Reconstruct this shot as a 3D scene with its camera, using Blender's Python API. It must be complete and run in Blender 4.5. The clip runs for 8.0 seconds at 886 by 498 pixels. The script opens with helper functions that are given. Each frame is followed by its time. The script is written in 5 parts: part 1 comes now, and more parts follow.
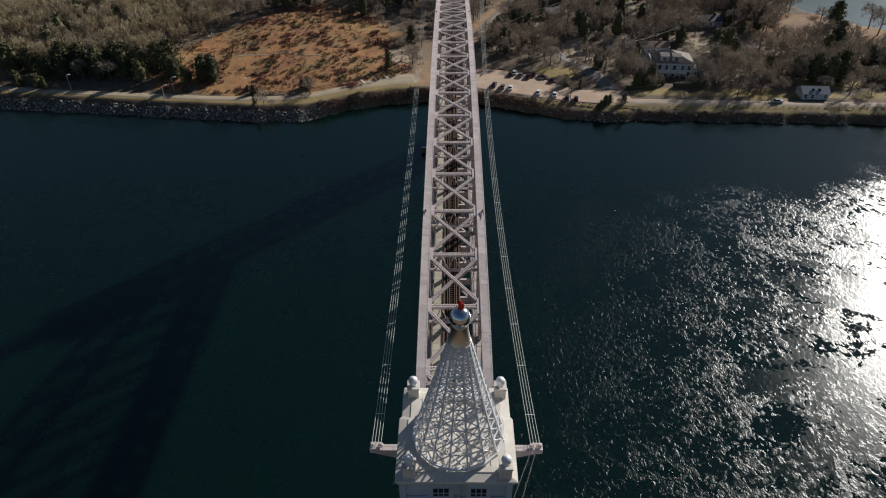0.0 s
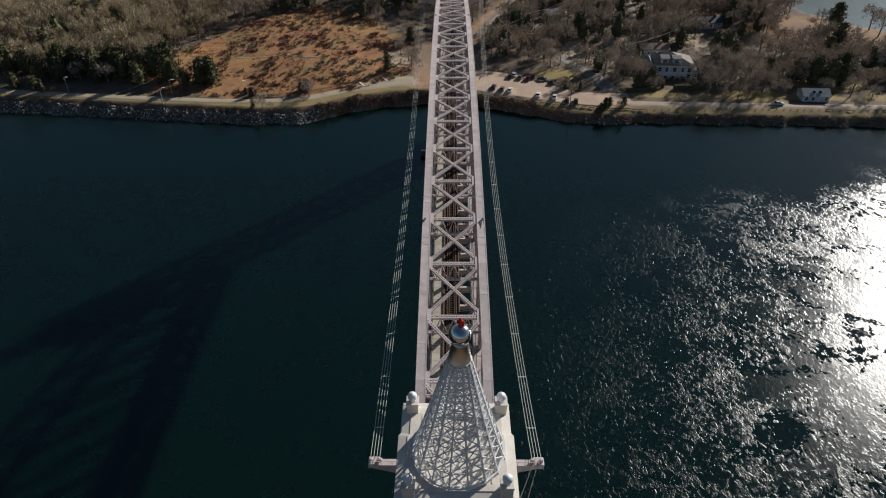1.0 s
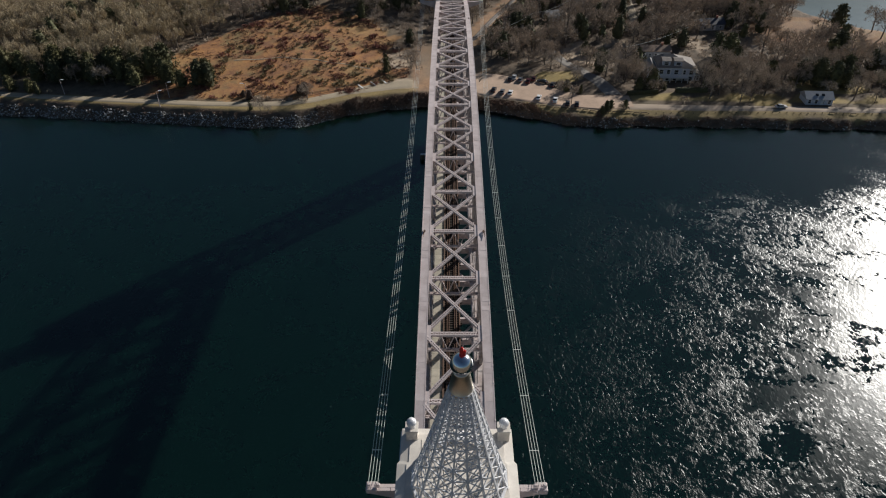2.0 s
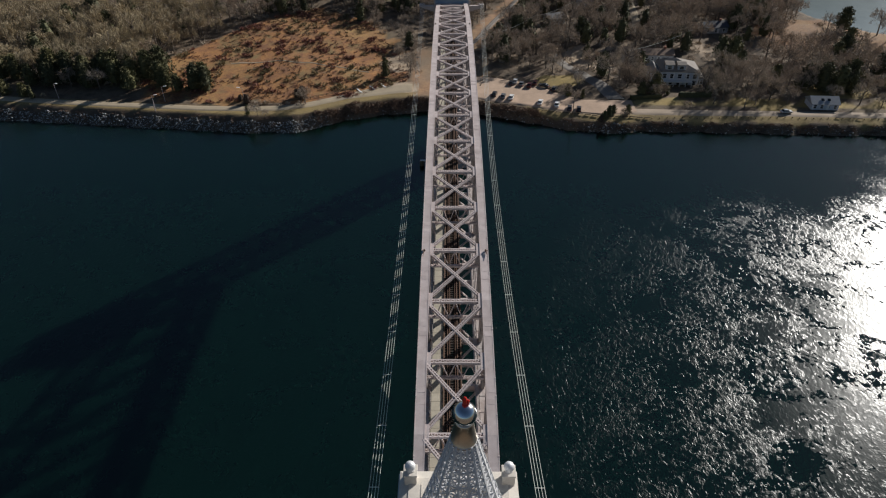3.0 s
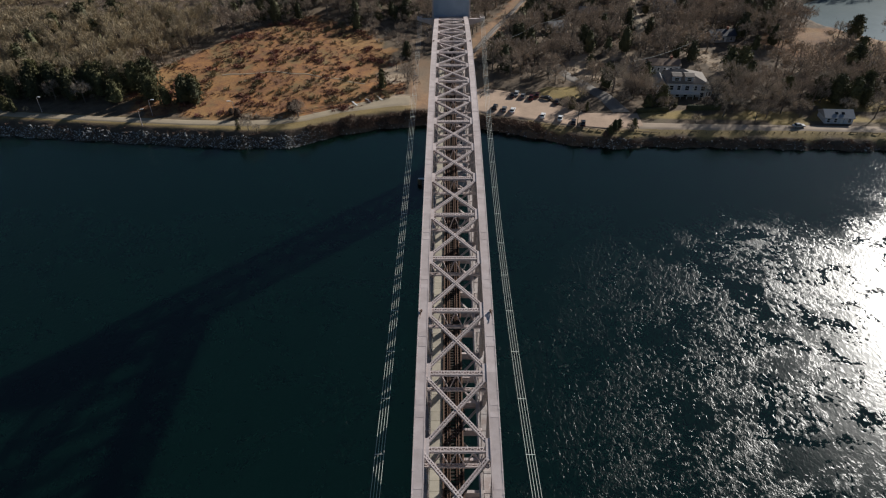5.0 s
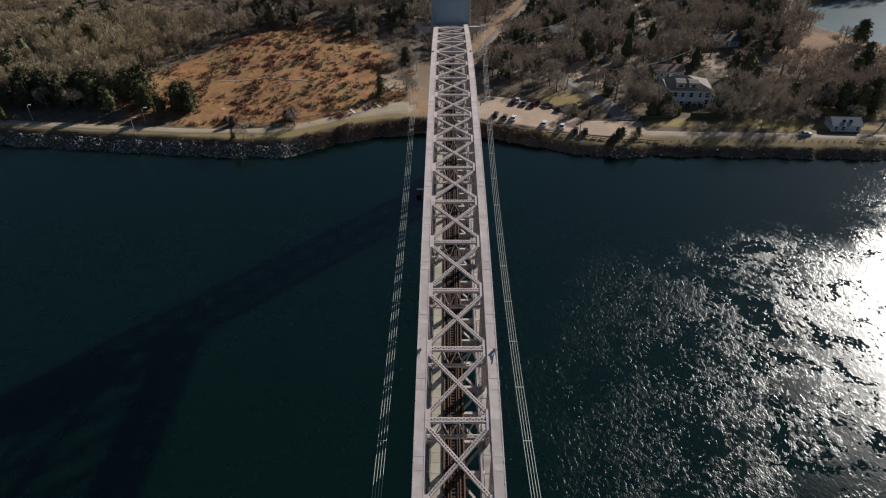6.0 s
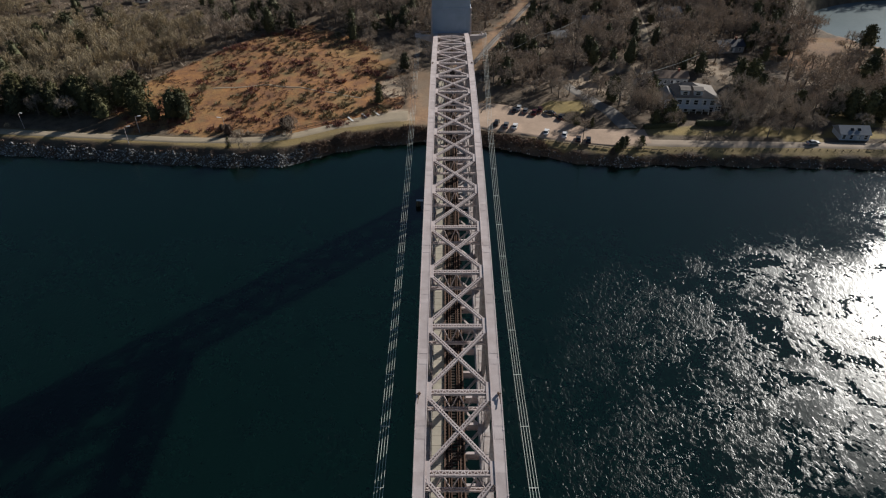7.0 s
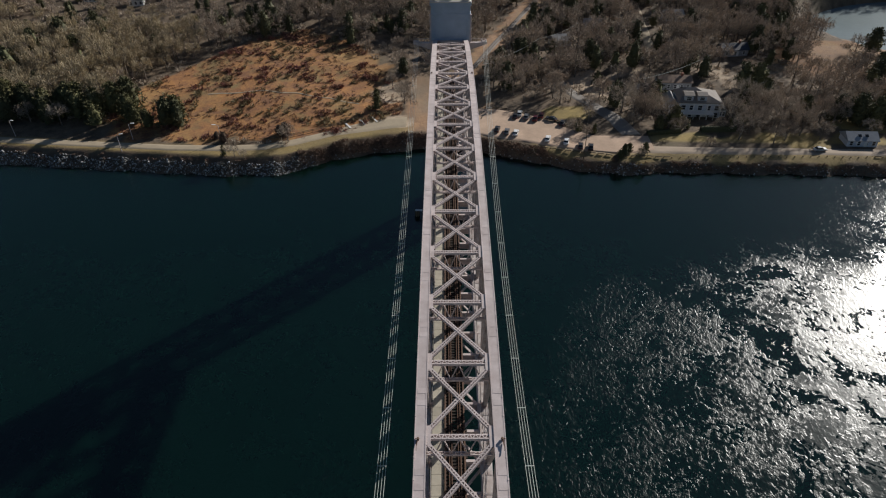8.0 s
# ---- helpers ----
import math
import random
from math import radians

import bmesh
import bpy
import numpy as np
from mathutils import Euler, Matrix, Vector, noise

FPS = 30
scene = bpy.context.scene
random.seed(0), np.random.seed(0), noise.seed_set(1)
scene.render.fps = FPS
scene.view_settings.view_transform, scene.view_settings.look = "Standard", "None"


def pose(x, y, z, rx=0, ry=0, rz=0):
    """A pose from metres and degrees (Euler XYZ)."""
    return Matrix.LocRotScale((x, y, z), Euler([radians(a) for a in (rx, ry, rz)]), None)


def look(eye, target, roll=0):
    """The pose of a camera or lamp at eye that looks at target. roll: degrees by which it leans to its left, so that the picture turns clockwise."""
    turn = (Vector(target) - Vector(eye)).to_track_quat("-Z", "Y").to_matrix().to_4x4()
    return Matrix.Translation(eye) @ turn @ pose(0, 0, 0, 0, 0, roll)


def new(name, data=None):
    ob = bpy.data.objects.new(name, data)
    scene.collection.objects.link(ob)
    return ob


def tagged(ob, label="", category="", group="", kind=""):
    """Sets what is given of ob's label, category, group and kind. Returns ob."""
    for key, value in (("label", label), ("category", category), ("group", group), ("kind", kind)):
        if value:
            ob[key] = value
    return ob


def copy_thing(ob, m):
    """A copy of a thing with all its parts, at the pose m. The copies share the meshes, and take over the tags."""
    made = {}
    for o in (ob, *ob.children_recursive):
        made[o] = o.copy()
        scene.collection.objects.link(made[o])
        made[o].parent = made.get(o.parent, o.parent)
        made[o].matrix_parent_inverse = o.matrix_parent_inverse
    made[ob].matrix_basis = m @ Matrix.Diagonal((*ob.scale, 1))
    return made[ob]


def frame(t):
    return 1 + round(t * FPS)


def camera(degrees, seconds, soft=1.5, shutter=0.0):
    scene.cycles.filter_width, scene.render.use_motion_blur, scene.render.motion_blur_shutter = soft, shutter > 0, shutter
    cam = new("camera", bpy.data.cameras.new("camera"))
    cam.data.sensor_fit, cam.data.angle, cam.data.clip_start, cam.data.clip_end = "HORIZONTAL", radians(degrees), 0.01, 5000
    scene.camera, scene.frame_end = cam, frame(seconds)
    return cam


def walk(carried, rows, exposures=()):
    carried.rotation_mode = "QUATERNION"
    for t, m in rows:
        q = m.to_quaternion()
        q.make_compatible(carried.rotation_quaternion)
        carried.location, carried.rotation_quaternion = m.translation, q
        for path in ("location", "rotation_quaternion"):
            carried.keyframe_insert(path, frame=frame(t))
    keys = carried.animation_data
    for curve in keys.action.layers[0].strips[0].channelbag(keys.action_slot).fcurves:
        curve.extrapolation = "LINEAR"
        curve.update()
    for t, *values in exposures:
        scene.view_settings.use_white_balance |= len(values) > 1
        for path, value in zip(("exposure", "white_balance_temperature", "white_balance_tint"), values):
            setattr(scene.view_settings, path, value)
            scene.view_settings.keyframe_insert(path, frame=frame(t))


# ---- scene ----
cam = camera(67.5, 8.0, soft=1.15)
PATH = [
    (0, (-0.587, -45.399, 117.516), (-0.608, -43.809, 116.304), -0.3),
    (0.5, (-0.616, -44.577, 117.688), (-0.636, -42.986, 116.475), -0.2),
    (1, (-0.635, -43.684, 117.81), (-0.654, -42.094, 116.598), -0.3),
    (1.5, (-0.687, -42.362, 117.88), (-0.705, -40.772, 116.667), -0.3),
    (3, (-0.909, -35.666, 117.606), (-0.925, -34.077, 116.392), -0.2),
    (3.5, (-1.047, -32.761, 117.495), (-1.061, -31.172, 116.282), -0.2),
    (4, (-1.078, -29.601, 117.384), (-1.091, -28.012, 116.17), -0.2),
    (4.5, (-1.051, -26.405, 117.309), (-1.064, -24.815, 116.095), -0.2),
    (6, (-1.246, -16.709, 117.224), (-1.256, -15.118, 116.011), -0.2),
    (6.5, (-1.328, -13.433, 117.181), (-1.338, -11.842, 115.969), -0.2),
    (7, (-1.371, -10.425, 117.267), (-1.38, -8.834, 116.056), -0.2),
    (7.5, (-1.393, -7.318, 117.267), (-1.401, -5.728, 116.054), -0.2),
    (8, (-1.399, -4.562, 117.295), (-1.407, -2.972, 116.082), -0.3),
]
walk(cam, [(t, look(e, g, r)) for t, e, g, r in PATH])

# ---------------------------------------------------------------- light
SUN_AZ, SUN_EL = radians(46.0), radians(25.5)
sun_dir = Vector((math.sin(SUN_AZ) * math.cos(SUN_EL), math.cos(SUN_AZ) * math.cos(SUN_EL), math.sin(SUN_EL)))
world = bpy.data.worlds.new("sky")
scene.world = world
world.use_nodes = True
wn = world.node_tree.nodes
sky = wn.new("ShaderNodeTexSky")
sky.sky_type = "NISHITA"
sky.sun_disc = False
sky.sun_elevation, sky.sun_rotation = SUN_EL, SUN_AZ
sky.air_density, sky.dust_density, sky.ozone_density = 1.1, 0.4, 4.0
wn["Background"].inputs["Strength"].default_value = 0.041
world.node_tree.links.new(sky.outputs[0], wn["Background"].inputs["Color"])
lamp = bpy.data.lights.new("sun", "SUN")
lamp.energy, lamp.angle, lamp.color = 5.0, radians(0.6), (1.0, 0.965, 0.91)
sun = new("sun", lamp)
sun.matrix_world = look(sun_dir * 400, (0, 0, 0))
scene.view_settings.exposure = 0.0


# ---------------------------------------------------------------- materials
def material(name, colour, rough=0.7, metal=0.0, vary=0.25, scale=3.0, fine=30.0, bump=0.1, tint=None, spread=0.0, ior=1.45, own=None):
    """A procedural surface: colour broken by broad stains and fine grain, with relief. spread: shift from one piece to the next; own: colour that some whole things lean to."""
    m = bpy.data.materials.new(name)
    m.use_nodes = True
    nt = m.node_tree
    n, link = nt.nodes, nt.links.new
    b = n["Principled BSDF"]
    b.inputs["Roughness"].default_value = rough
    b.inputs["Metallic"].default_value = metal
    b.inputs["IOR"].default_value = ior
    geo = n.new("ShaderNodeNewGeometry")
    broad, grain = n.new("ShaderNodeTexNoise"), n.new("ShaderNodeTexNoise")
    for node, s, d in ((broad, scale, 5.0), (grain, fine, 3.0)):
        node.inputs["Scale"].default_value = s
        node.inputs["Detail"].default_value = d
        node.inputs["Roughness"].default_value = 0.6
        link(geo.outputs["Position"], node.inputs["Vector"])
    ramp = n.new("ShaderNodeMapRange")
    ramp.inputs["From Min"].default_value, ramp.inputs["From Max"].default_value = 0.32, 0.68
    link(broad.outputs["Fac"], ramp.inputs["Value"])
    c2 = tint if tint else tuple(c * (1 - vary) for c in colour)
    mix = n.new("ShaderNodeMix")
    mix.data_type = "RGBA"
    mix.inputs["A"].default_value, mix.inputs["B"].default_value = (*colour, 1), (*c2, 1)
    link(ramp.outputs["Result"], mix.inputs["Factor"])
    g2 = n.new("ShaderNodeMapRange")
    g2.inputs["To Min"].default_value, g2.inputs["To Max"].default_value = 1 - vary * 0.8, 1 + vary * 0.8
    link(grain.outputs["Fac"], g2.inputs["Value"])
    out = g2.outputs["Result"]
    if spread:
        info = n.new("ShaderNodeObjectInfo")
        isl = n.new("ShaderNodeMath")
        isl.operation = "ADD"
        link(info.outputs["Random"], isl.inputs[0])
        link(geo.outputs["Random Per Island"], isl.inputs[1])
        fr = n.new("ShaderNodeMath")
        fr.operation = "FRACT"
        link(isl.outputs[0], fr.inputs[0])
        r = n.new("ShaderNodeMapRange")
        r.inputs["To Min"].default_value, r.inputs["To Max"].default_value = 1 - spread, 1 + spread
        link(fr.outputs[0], r.inputs["Value"])
        mul = n.new("ShaderNodeMath")
        mul.operation = "MULTIPLY"
        link(out, mul.inputs[0])
        link(r.outputs["Result"], mul.inputs[1])
        out = mul.outputs[0]
    sc = n.new("ShaderNodeVectorMath")
    sc.operation = "SCALE"
    hue = mix.outputs["Result"]
    if own:
        lean = n.new("ShaderNodeMix")
        lean.data_type = "RGBA"
        link(n.new("ShaderNodeObjectInfo").outputs["Random"], lean.inputs["Factor"])
        link(hue, lean.inputs["A"])
        lean.inputs["B"].default_value = (*own, 1)
        hue = lean.outputs["Result"]
    link(hue, sc.inputs[0])
    link(out, sc.inputs["Scale"])
    link(sc.outputs[0], b.inputs["Base Color"])
    if bump:
        bp = n.new("ShaderNodeBump")
        bp.inputs["Strength"].default_value = bump
        bp.inputs["Distance"].default_value = 0.05
        link(grain.outputs["Fac"], bp.inputs["Height"])
        link(bp.outputs["Normal"], b.inputs["Normal"])
    return m


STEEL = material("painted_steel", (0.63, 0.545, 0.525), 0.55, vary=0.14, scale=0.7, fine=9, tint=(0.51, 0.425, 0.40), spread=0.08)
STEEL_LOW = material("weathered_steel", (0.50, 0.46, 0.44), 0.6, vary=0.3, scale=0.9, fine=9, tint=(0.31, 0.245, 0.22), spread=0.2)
MAROON = material("dark_maroon_steel", (0.17, 0.095, 0.085), 0.75, vary=0.3, scale=0.8, fine=8, tint=(0.26, 0.20, 0.19))
SPIRE = material("silver_paint", (0.78, 0.78, 0.79), 0.4, metal=0.1, vary=0.12, scale=1.5, fine=14)
ROOF = material("pale_roofing", (0.70, 0.65, 0.58), 0.7, vary=0.15, scale=0.5, fine=6, tint=(0.56, 0.51, 0.45))
HOUSE_STEEL = material("house_cladding", (0.40, 0.48, 0.58), 0.55, vary=0.1, scale=0.4, fine=6, tint=(0.34, 0.42, 0.50))
METAL = material("bright_metal", (0.75, 0.76, 0.78), 0.16, metal=1.0, vary=0.05, scale=2, fine=10, bump=0.02)
BRONZE = material("dull_metal", (0.72, 0.63, 0.53), 0.36, metal=1.0, vary=0.12, scale=2, fine=12, bump=0.03)
RED = material("red_glass", (0.62, 0.03, 0.02), 0.3, vary=0.05)
WIRE = material("galvanised_wire", (0.70, 0.71, 0.64), 0.4, metal=0.2, vary=0.1)
RUST = material("rusty_rail", (0.15, 0.085, 0.055), 0.75, vary=0.35, scale=2, fine=20)
TIE = material("creosoted_tie", (0.04, 0.029, 0.022), 0.9, vary=0.4, scale=1.2, fine=14, spread=0.35)
BEIGE = material("walkway_plank", (0.44, 0.395, 0.315), 0.85, vary=0.18, scale=1.1, fine=12, spread=0.12)
CONCRETE = material("pier_concrete", (0.42, 0.40, 0.37), 0.85, vary=0.25, scale=0.4, fine=6)
DARKGLASS = material("dark_glass", (0.02, 0.025, 0.03), 0.08, vary=0.1)
WHITEPAINT = material("white_paint", (0.78, 0.78, 0.76), 0.6, vary=0.08, scale=0.6, fine=8)
GREYWALL = material("grey_shingle_wall", (0.34, 0.35, 0.36), 0.8, vary=0.2, scale=0.8, fine=9)
SHINGLE = material("roof_shingle", (0.19, 0.19, 0.195), 0.85, vary=0.25, scale=0.6, fine=7)
SHINGLE_PALE = material("pale_roof_shingle", (0.33, 0.32, 0.31), 0.85, vary=0.2, scale=0.6, fine=7)
BRICK = material("chimney_brick", (0.30, 0.12, 0.08), 0.9, vary=0.3, fine=16)
TYRE = material("tyre_rubber", (0.02, 0.02, 0.02), 0.85, vary=0.2)
CHROME = material("wheel_rim", (0.5, 0.5, 0.52), 0.3, metal=0.9, vary=0.1)
ASPHALT_PALE = material("sandy_asphalt", (0.53, 0.38, 0.275), 0.9, vary=0.25, scale=0.16, fine=1.6, tint=(0.40, 0.285, 0.205), bump=0.15)
PATHMAT = material("service_path", (0.43, 0.35, 0.245), 0.9, vary=0.18, scale=0.2, fine=2.0, tint=(0.35, 0.285, 0.20), bump=0.15)
PAINTLINE = material("road_paint", (0.75, 0.74, 0.70), 0.7, vary=0.15, fine=5)
# riprap: near-black tint and wide spread paint in shade and sunlit stone tops
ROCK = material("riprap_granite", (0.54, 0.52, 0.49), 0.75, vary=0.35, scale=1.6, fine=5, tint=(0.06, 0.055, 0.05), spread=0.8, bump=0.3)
BARK = material("grey_bark", (0.20, 0.165, 0.135), 0.9, vary=0.3, scale=1.2, fine=9, spread=0.25)
TWIG = material("bare_twig", (0.42, 0.33, 0.25), 0.9, vary=0.25, scale=0.09, fine=2.5, tint=(0.30, 0.23, 0.175), spread=0.25, bump=0, own=(0.45, 0.38, 0.30))
TWIG_PALE = material("pale_bare_twig", (0.50, 0.405, 0.255), 0.9, vary=0.25, scale=0.05, fine=2.5, tint=(0.33, 0.265, 0.175), spread=0.3, bump=0, own=(0.38, 0.315, 0.21))
NEEDLE = material("pine_needle", (0.058, 0.066, 0.03), 0.8, vary=0.35, scale=0.2, fine=2.5, tint=(0.085, 0.08, 0.036), spread=0.4, bump=0, own=(0.135, 0.125, 0.05))
WITHERED = material("withered_leaf", (0.11, 0.066, 0.05), 0.85, vary=0.35, scale=0.5, fine=3, tint=(0.075, 0.055, 0.038), spread=0.4, bump=0)
BANK_BRUSH = material("bank_brush", (0.24, 0.16, 0.115), 0.9, vary=0.3, scale=0.3, fine=3, tint=(0.15, 0.10, 0.075), spread=0.4, bump=0)
SCRUB_RED = material("maroon_scrub", (0.27, 0.115, 0.09), 0.9, vary=0.3, scale=0.1, fine=2.0, tint=(0.20, 0.10, 0.07), spread=0.4, bump=0)
SCRUB_OLIVE = material("olive_scrub", (0.27, 0.21, 0.115), 0.9, vary=0.3, scale=0.1, fine=2.0, tint=(0.2, 0.16, 0.085), spread=0.4, bump=0)
HOUSE_ROOF = material("brown_grey_shingle", (0.27, 0.235, 0.205), 0.85, vary=0.2, scale=0.6, fine=7)
CLAPBOARD = material("pale_blue_clapboard", (0.60, 0.63, 0.69), 0.7, vary=0.1, scale=0.6, fine=8)
SLATE = material("dark_slate", (0.05, 0.055, 0.075), 0.6, vary=0.2, scale=0.6, fine=7)
ROOF_LIGHT = material("light_grey_shingle", (0.36, 0.37, 0.385), 0.8, vary=0.15, scale=0.6, fine=7)
LANE = material("grey_lane_asphalt", (0.26, 0.235, 0.21), 0.9, vary=0.2, scale=0.2, fine=1.6, tint=(0.2, 0.18, 0.16), bump=0.15)
BANK_ROAD = material("tan_bank_road", (0.42, 0.33, 0.25), 0.9, vary=0.2, scale=0.2, fine=1.6, tint=(0.34, 0.265, 0.195), bump=0.15)
SCRUB = material("heath_scrub", (0.235, 0.115, 0.08), 0.9, vary=0.3, scale=0.1, fine=2.0, tint=(0.16, 0.105, 0.065), spread=0.35, bump=0)
TIMBER = material("weathered_timber", (0.17, 0.13, 0.085), 0.9, vary=0.3, fine=8, spread=0.2)


def ground_material():
    """Leaf litter, dry heath grass, lawn and bank, laid out by the plan's own zones."""
    m = bpy.data.materials.new("ground_cover")
    m.use_nodes = True
    n, link = m.node_tree.nodes, m.node_tree.links.new
    b = n["Principled BSDF"]
    b.inputs["Roughness"].default_value = 0.95
    geo = n.new("ShaderNodeNewGeometry")

    def noise_at(scale, detail=6, rough=0.65):
        t = n.new("ShaderNodeTexNoise")
        t.inputs["Scale"].default_value, t.inputs["Detail"].default_value, t.inputs["Roughness"].default_value = scale, detail, rough
        link(geo.outputs["Position"], t.inputs["Vector"])
        return t.outputs["Fac"]

    def mix_by(fac, a, c, lo=None, hi=None):
        if lo is not None:
            r = n.new("ShaderNodeMapRange")
            r.inputs["From Min"].default_value, r.inputs["From Max"].default_value = lo, hi
            link(fac, r.inputs["Value"])
            fac = r.outputs["Result"]
        x = n.new("ShaderNodeMix")
        x.data_type = "RGBA"
        link(fac, x.inputs["Factor"])
        for key, v in (("A", a), ("B", c)):
            if isinstance(v, tuple):
                x.inputs[key].default_value = (*v, 1)
            else:
                link(v, x.inputs[key])
        return x.outputs["Result"]

    def zone(name):
        a = n.new("ShaderNodeAttribute")
        a.attribute_name = name
        return a.outputs["Fac"]

    big, mid, fine = noise_at(0.035), noise_at(0.22), noise_at(1.4, 4)
    litter = mix_by(mid, (0.08, 0.058, 0.038), (0.21, 0.15, 0.098), 0.35, 0.7)
    litter = mix_by(big, litter, (0.13, 0.105, 0.058), 0.55, 0.75)
    heath = mix_by(mid, (0.41, 0.195, 0.068), (0.22, 0.102, 0.05), 0.38, 0.62)
    heath = mix_by(big, heath, (0.39, 0.235, 0.09), 0.5, 0.7)
    heath = mix_by(noise_at(0.085, 5), heath, (0.235, 0.165, 0.07), 0.53, 0.68)
    heath = mix_by(noise_at(0.6, 4), heath, (0.19, 0.085, 0.05), 0.58, 0.7)
    lawn = mix_by(mid, (0.39, 0.28, 0.095), (0.26, 0.20, 0.07), 0.35, 0.7)
    sand = mix_by(mid, (0.50, 0.39, 0.28), (0.34, 0.25, 0.165), 0.4, 0.7)
    bank = mix_by(mid, (0.17, 0.12, 0.08), (0.075, 0.055, 0.04), 0.35, 0.65)
    col = mix_by(zone("heath"), litter, heath)
    col = mix_by(zone("lawn"), col, lawn)
    col = mix_by(zone("sand"), col, sand)
    col = mix_by(zone("bank"), col, bank)
    gr = n.new("ShaderNodeMapRange")
    gr.inputs["To Min"].default_value, gr.inputs["To Max"].default_value = 0.55, 1.45
    link(fine, gr.inputs["Value"])
    sc = n.new("ShaderNodeVectorMath")
    sc.operation = "SCALE"
    link(col, sc.inputs[0])
    link(gr.outputs["Result"], sc.inputs["Scale"])
    link(sc.outputs[0], b.inputs["Base Color"])
    bp = n.new("ShaderNodeBump")
    bp.inputs["Strength"].default_value, bp.inputs["Distance"].default_value = 0.5, 0.35
    link(fine, bp.inputs["Height"])
    link(bp.outputs["Normal"], b.inputs["Normal"])
    return m


def water_material():
    """Turbid green tidal water: light scattered back from below the surface, under short wind waves that the current gathers into ruffled patches and slicks."""
    m = bpy.data.materials.new("canal_water")
    m.use_nodes = True
    n, link = m.node_tree.nodes, m.node_tree.links.new
    body = n["Principled BSDF"]
    body.subsurface_method = "BURLEY"
    for key, v in (("Base Color", (0.0013, 0.0088, 0.006, 1)), ("Specular IOR Level", 0.0), ("Roughness", 1.0), ("Subsurface Weight", 1.0), ("Subsurface Scale", 6.5), ("Subsurface Radius", (0.8, 1.0, 1.0))):
        body.inputs[key].default_value = v
    geo = n.new("ShaderNodeNewGeometry")

    def noise_at(scale, detail, rough=0.6, dist=0.0, squash=(1, 1, 1), turn=0.0):
        mp = n.new("ShaderNodeMapping")
        mp.inputs["Scale"].default_value = squash
        mp.inputs["Rotation"].default_value = (0, 0, turn)
        link(geo.outputs["Position"], mp.inputs["Vector"])
        t = n.new("ShaderNodeTexNoise")
        for key, v in (("Scale", scale), ("Detail", detail), ("Roughness", rough), ("Distortion", dist)):
            t.inputs[key].default_value = v
        link(mp.outputs[0], t.inputs["Vector"])
        return t.outputs["Fac"]

    def calc(op, *values):
        node = n.new("ShaderNodeMath")
        node.operation = op
        for i, v in enumerate(values):
            if isinstance(v, (int, float)):
                node.inputs[i].default_value = v
            else:
                link(v, node.inputs[i])
        return node.outputs[0]

    def span_of(value, lo, hi, a, b, kind="LINEAR"):
        node = n.new("ShaderNodeMapRange")
        node.interpolation_type = kind
        for key, v in (("From Min", lo), ("From Max", hi), ("To Min", a), ("To Max", b)):
            node.inputs[key].default_value = v
        link(value, node.inputs["Value"])
        return node.outputs["Result"]

    # how far the wind and the boils of the current ruffle the surface, from slicks to steep chop
    patch = noise_at(0.018, 9, 0.66, 0.9, (1.1, 0.9, 1), 0.6)
    cells = noise_at(0.09, 9, 0.7, 1.0, (1.2, 0.85, 1), 0.6)
    chop = noise_at(0.85, 2.5, 0.55, 0.7, (1.15, 0.85, 1), 0.6)
    ripple = noise_at(2.4, 1.5, 0.5, 0.4, (1.1, 0.9, 1), 0.2)
    field = calc("MULTIPLY_ADD", chop, 0.5, calc("MULTIPLY_ADD", cells, 0.75, patch))
    ruffled = span_of(field, 1.06, 1.21, 0.0, 1.0, "SMOOTHSTEP")
    # the water under the far bank is sheltered
    sep = n.new("ShaderNodeSeparateXYZ")
    link(geo.outputs["Position"], sep.inputs[0])
    edge = calc("MULTIPLY_ADD", patch, -80.0, sep.outputs["Y"])
    calm = span_of(edge, 92.0, 118.0, 1.0, 0.22, "SMOOTHSTEP")
    lively = calc("MULTIPLY", ruffled, calm)
    slick = span_of(calc("MULTIPLY_ADD", chop, 0.25, noise_at(0.07, 9, 0.72, 1.1, (0.9, 1.1, 1), 0.9)), 0.55, 0.585, 0.34, 1.0, "SMOOTHSTEP")
    height_ = calc("SUBTRACT", calc("MULTIPLY_ADD", ripple, 0.4, chop), 0.7)
    bump = n.new("ShaderNodeBump")
    bump.inputs["Distance"].default_value = 1.0
    link(calc("MULTIPLY", height_, calc("MULTIPLY", span_of(lively, 0.0, 1.0, 0.03, 0.125), slick)), bump.inputs["Height"])
    bump.inputs["Strength"].default_value = 1.0
    gloss = n.new("ShaderNodeBsdfGlossy")
    gloss.distribution = "BECKMANN"
    link(calc("POWER", calc("MULTIPLY", calc("MULTIPLY", span_of(lively, 0.0, 1.0, 0.084, 0.135), slick), span_of(edge, 92.0, 118.0, 1.0, 0.65)), 0.5), gloss.inputs["Roughness"])
    link(bump.outputs["Normal"], gloss.inputs["Normal"])
    fres = n.new("ShaderNodeFresnel")
    fres.inputs["IOR"].default_value = 1.62
    link(bump.outputs["Normal"], fres.inputs["Normal"])
    mix = n.new("ShaderNodeMixShader")
    link(fres.outputs[0], mix.inputs[0])
    link(body.outputs[0], mix.inputs[1])
    link(gloss.outputs[0], mix.inputs[2])
    link(mix.outputs[0], n["Material Output"].inputs["Surface"])
    return m


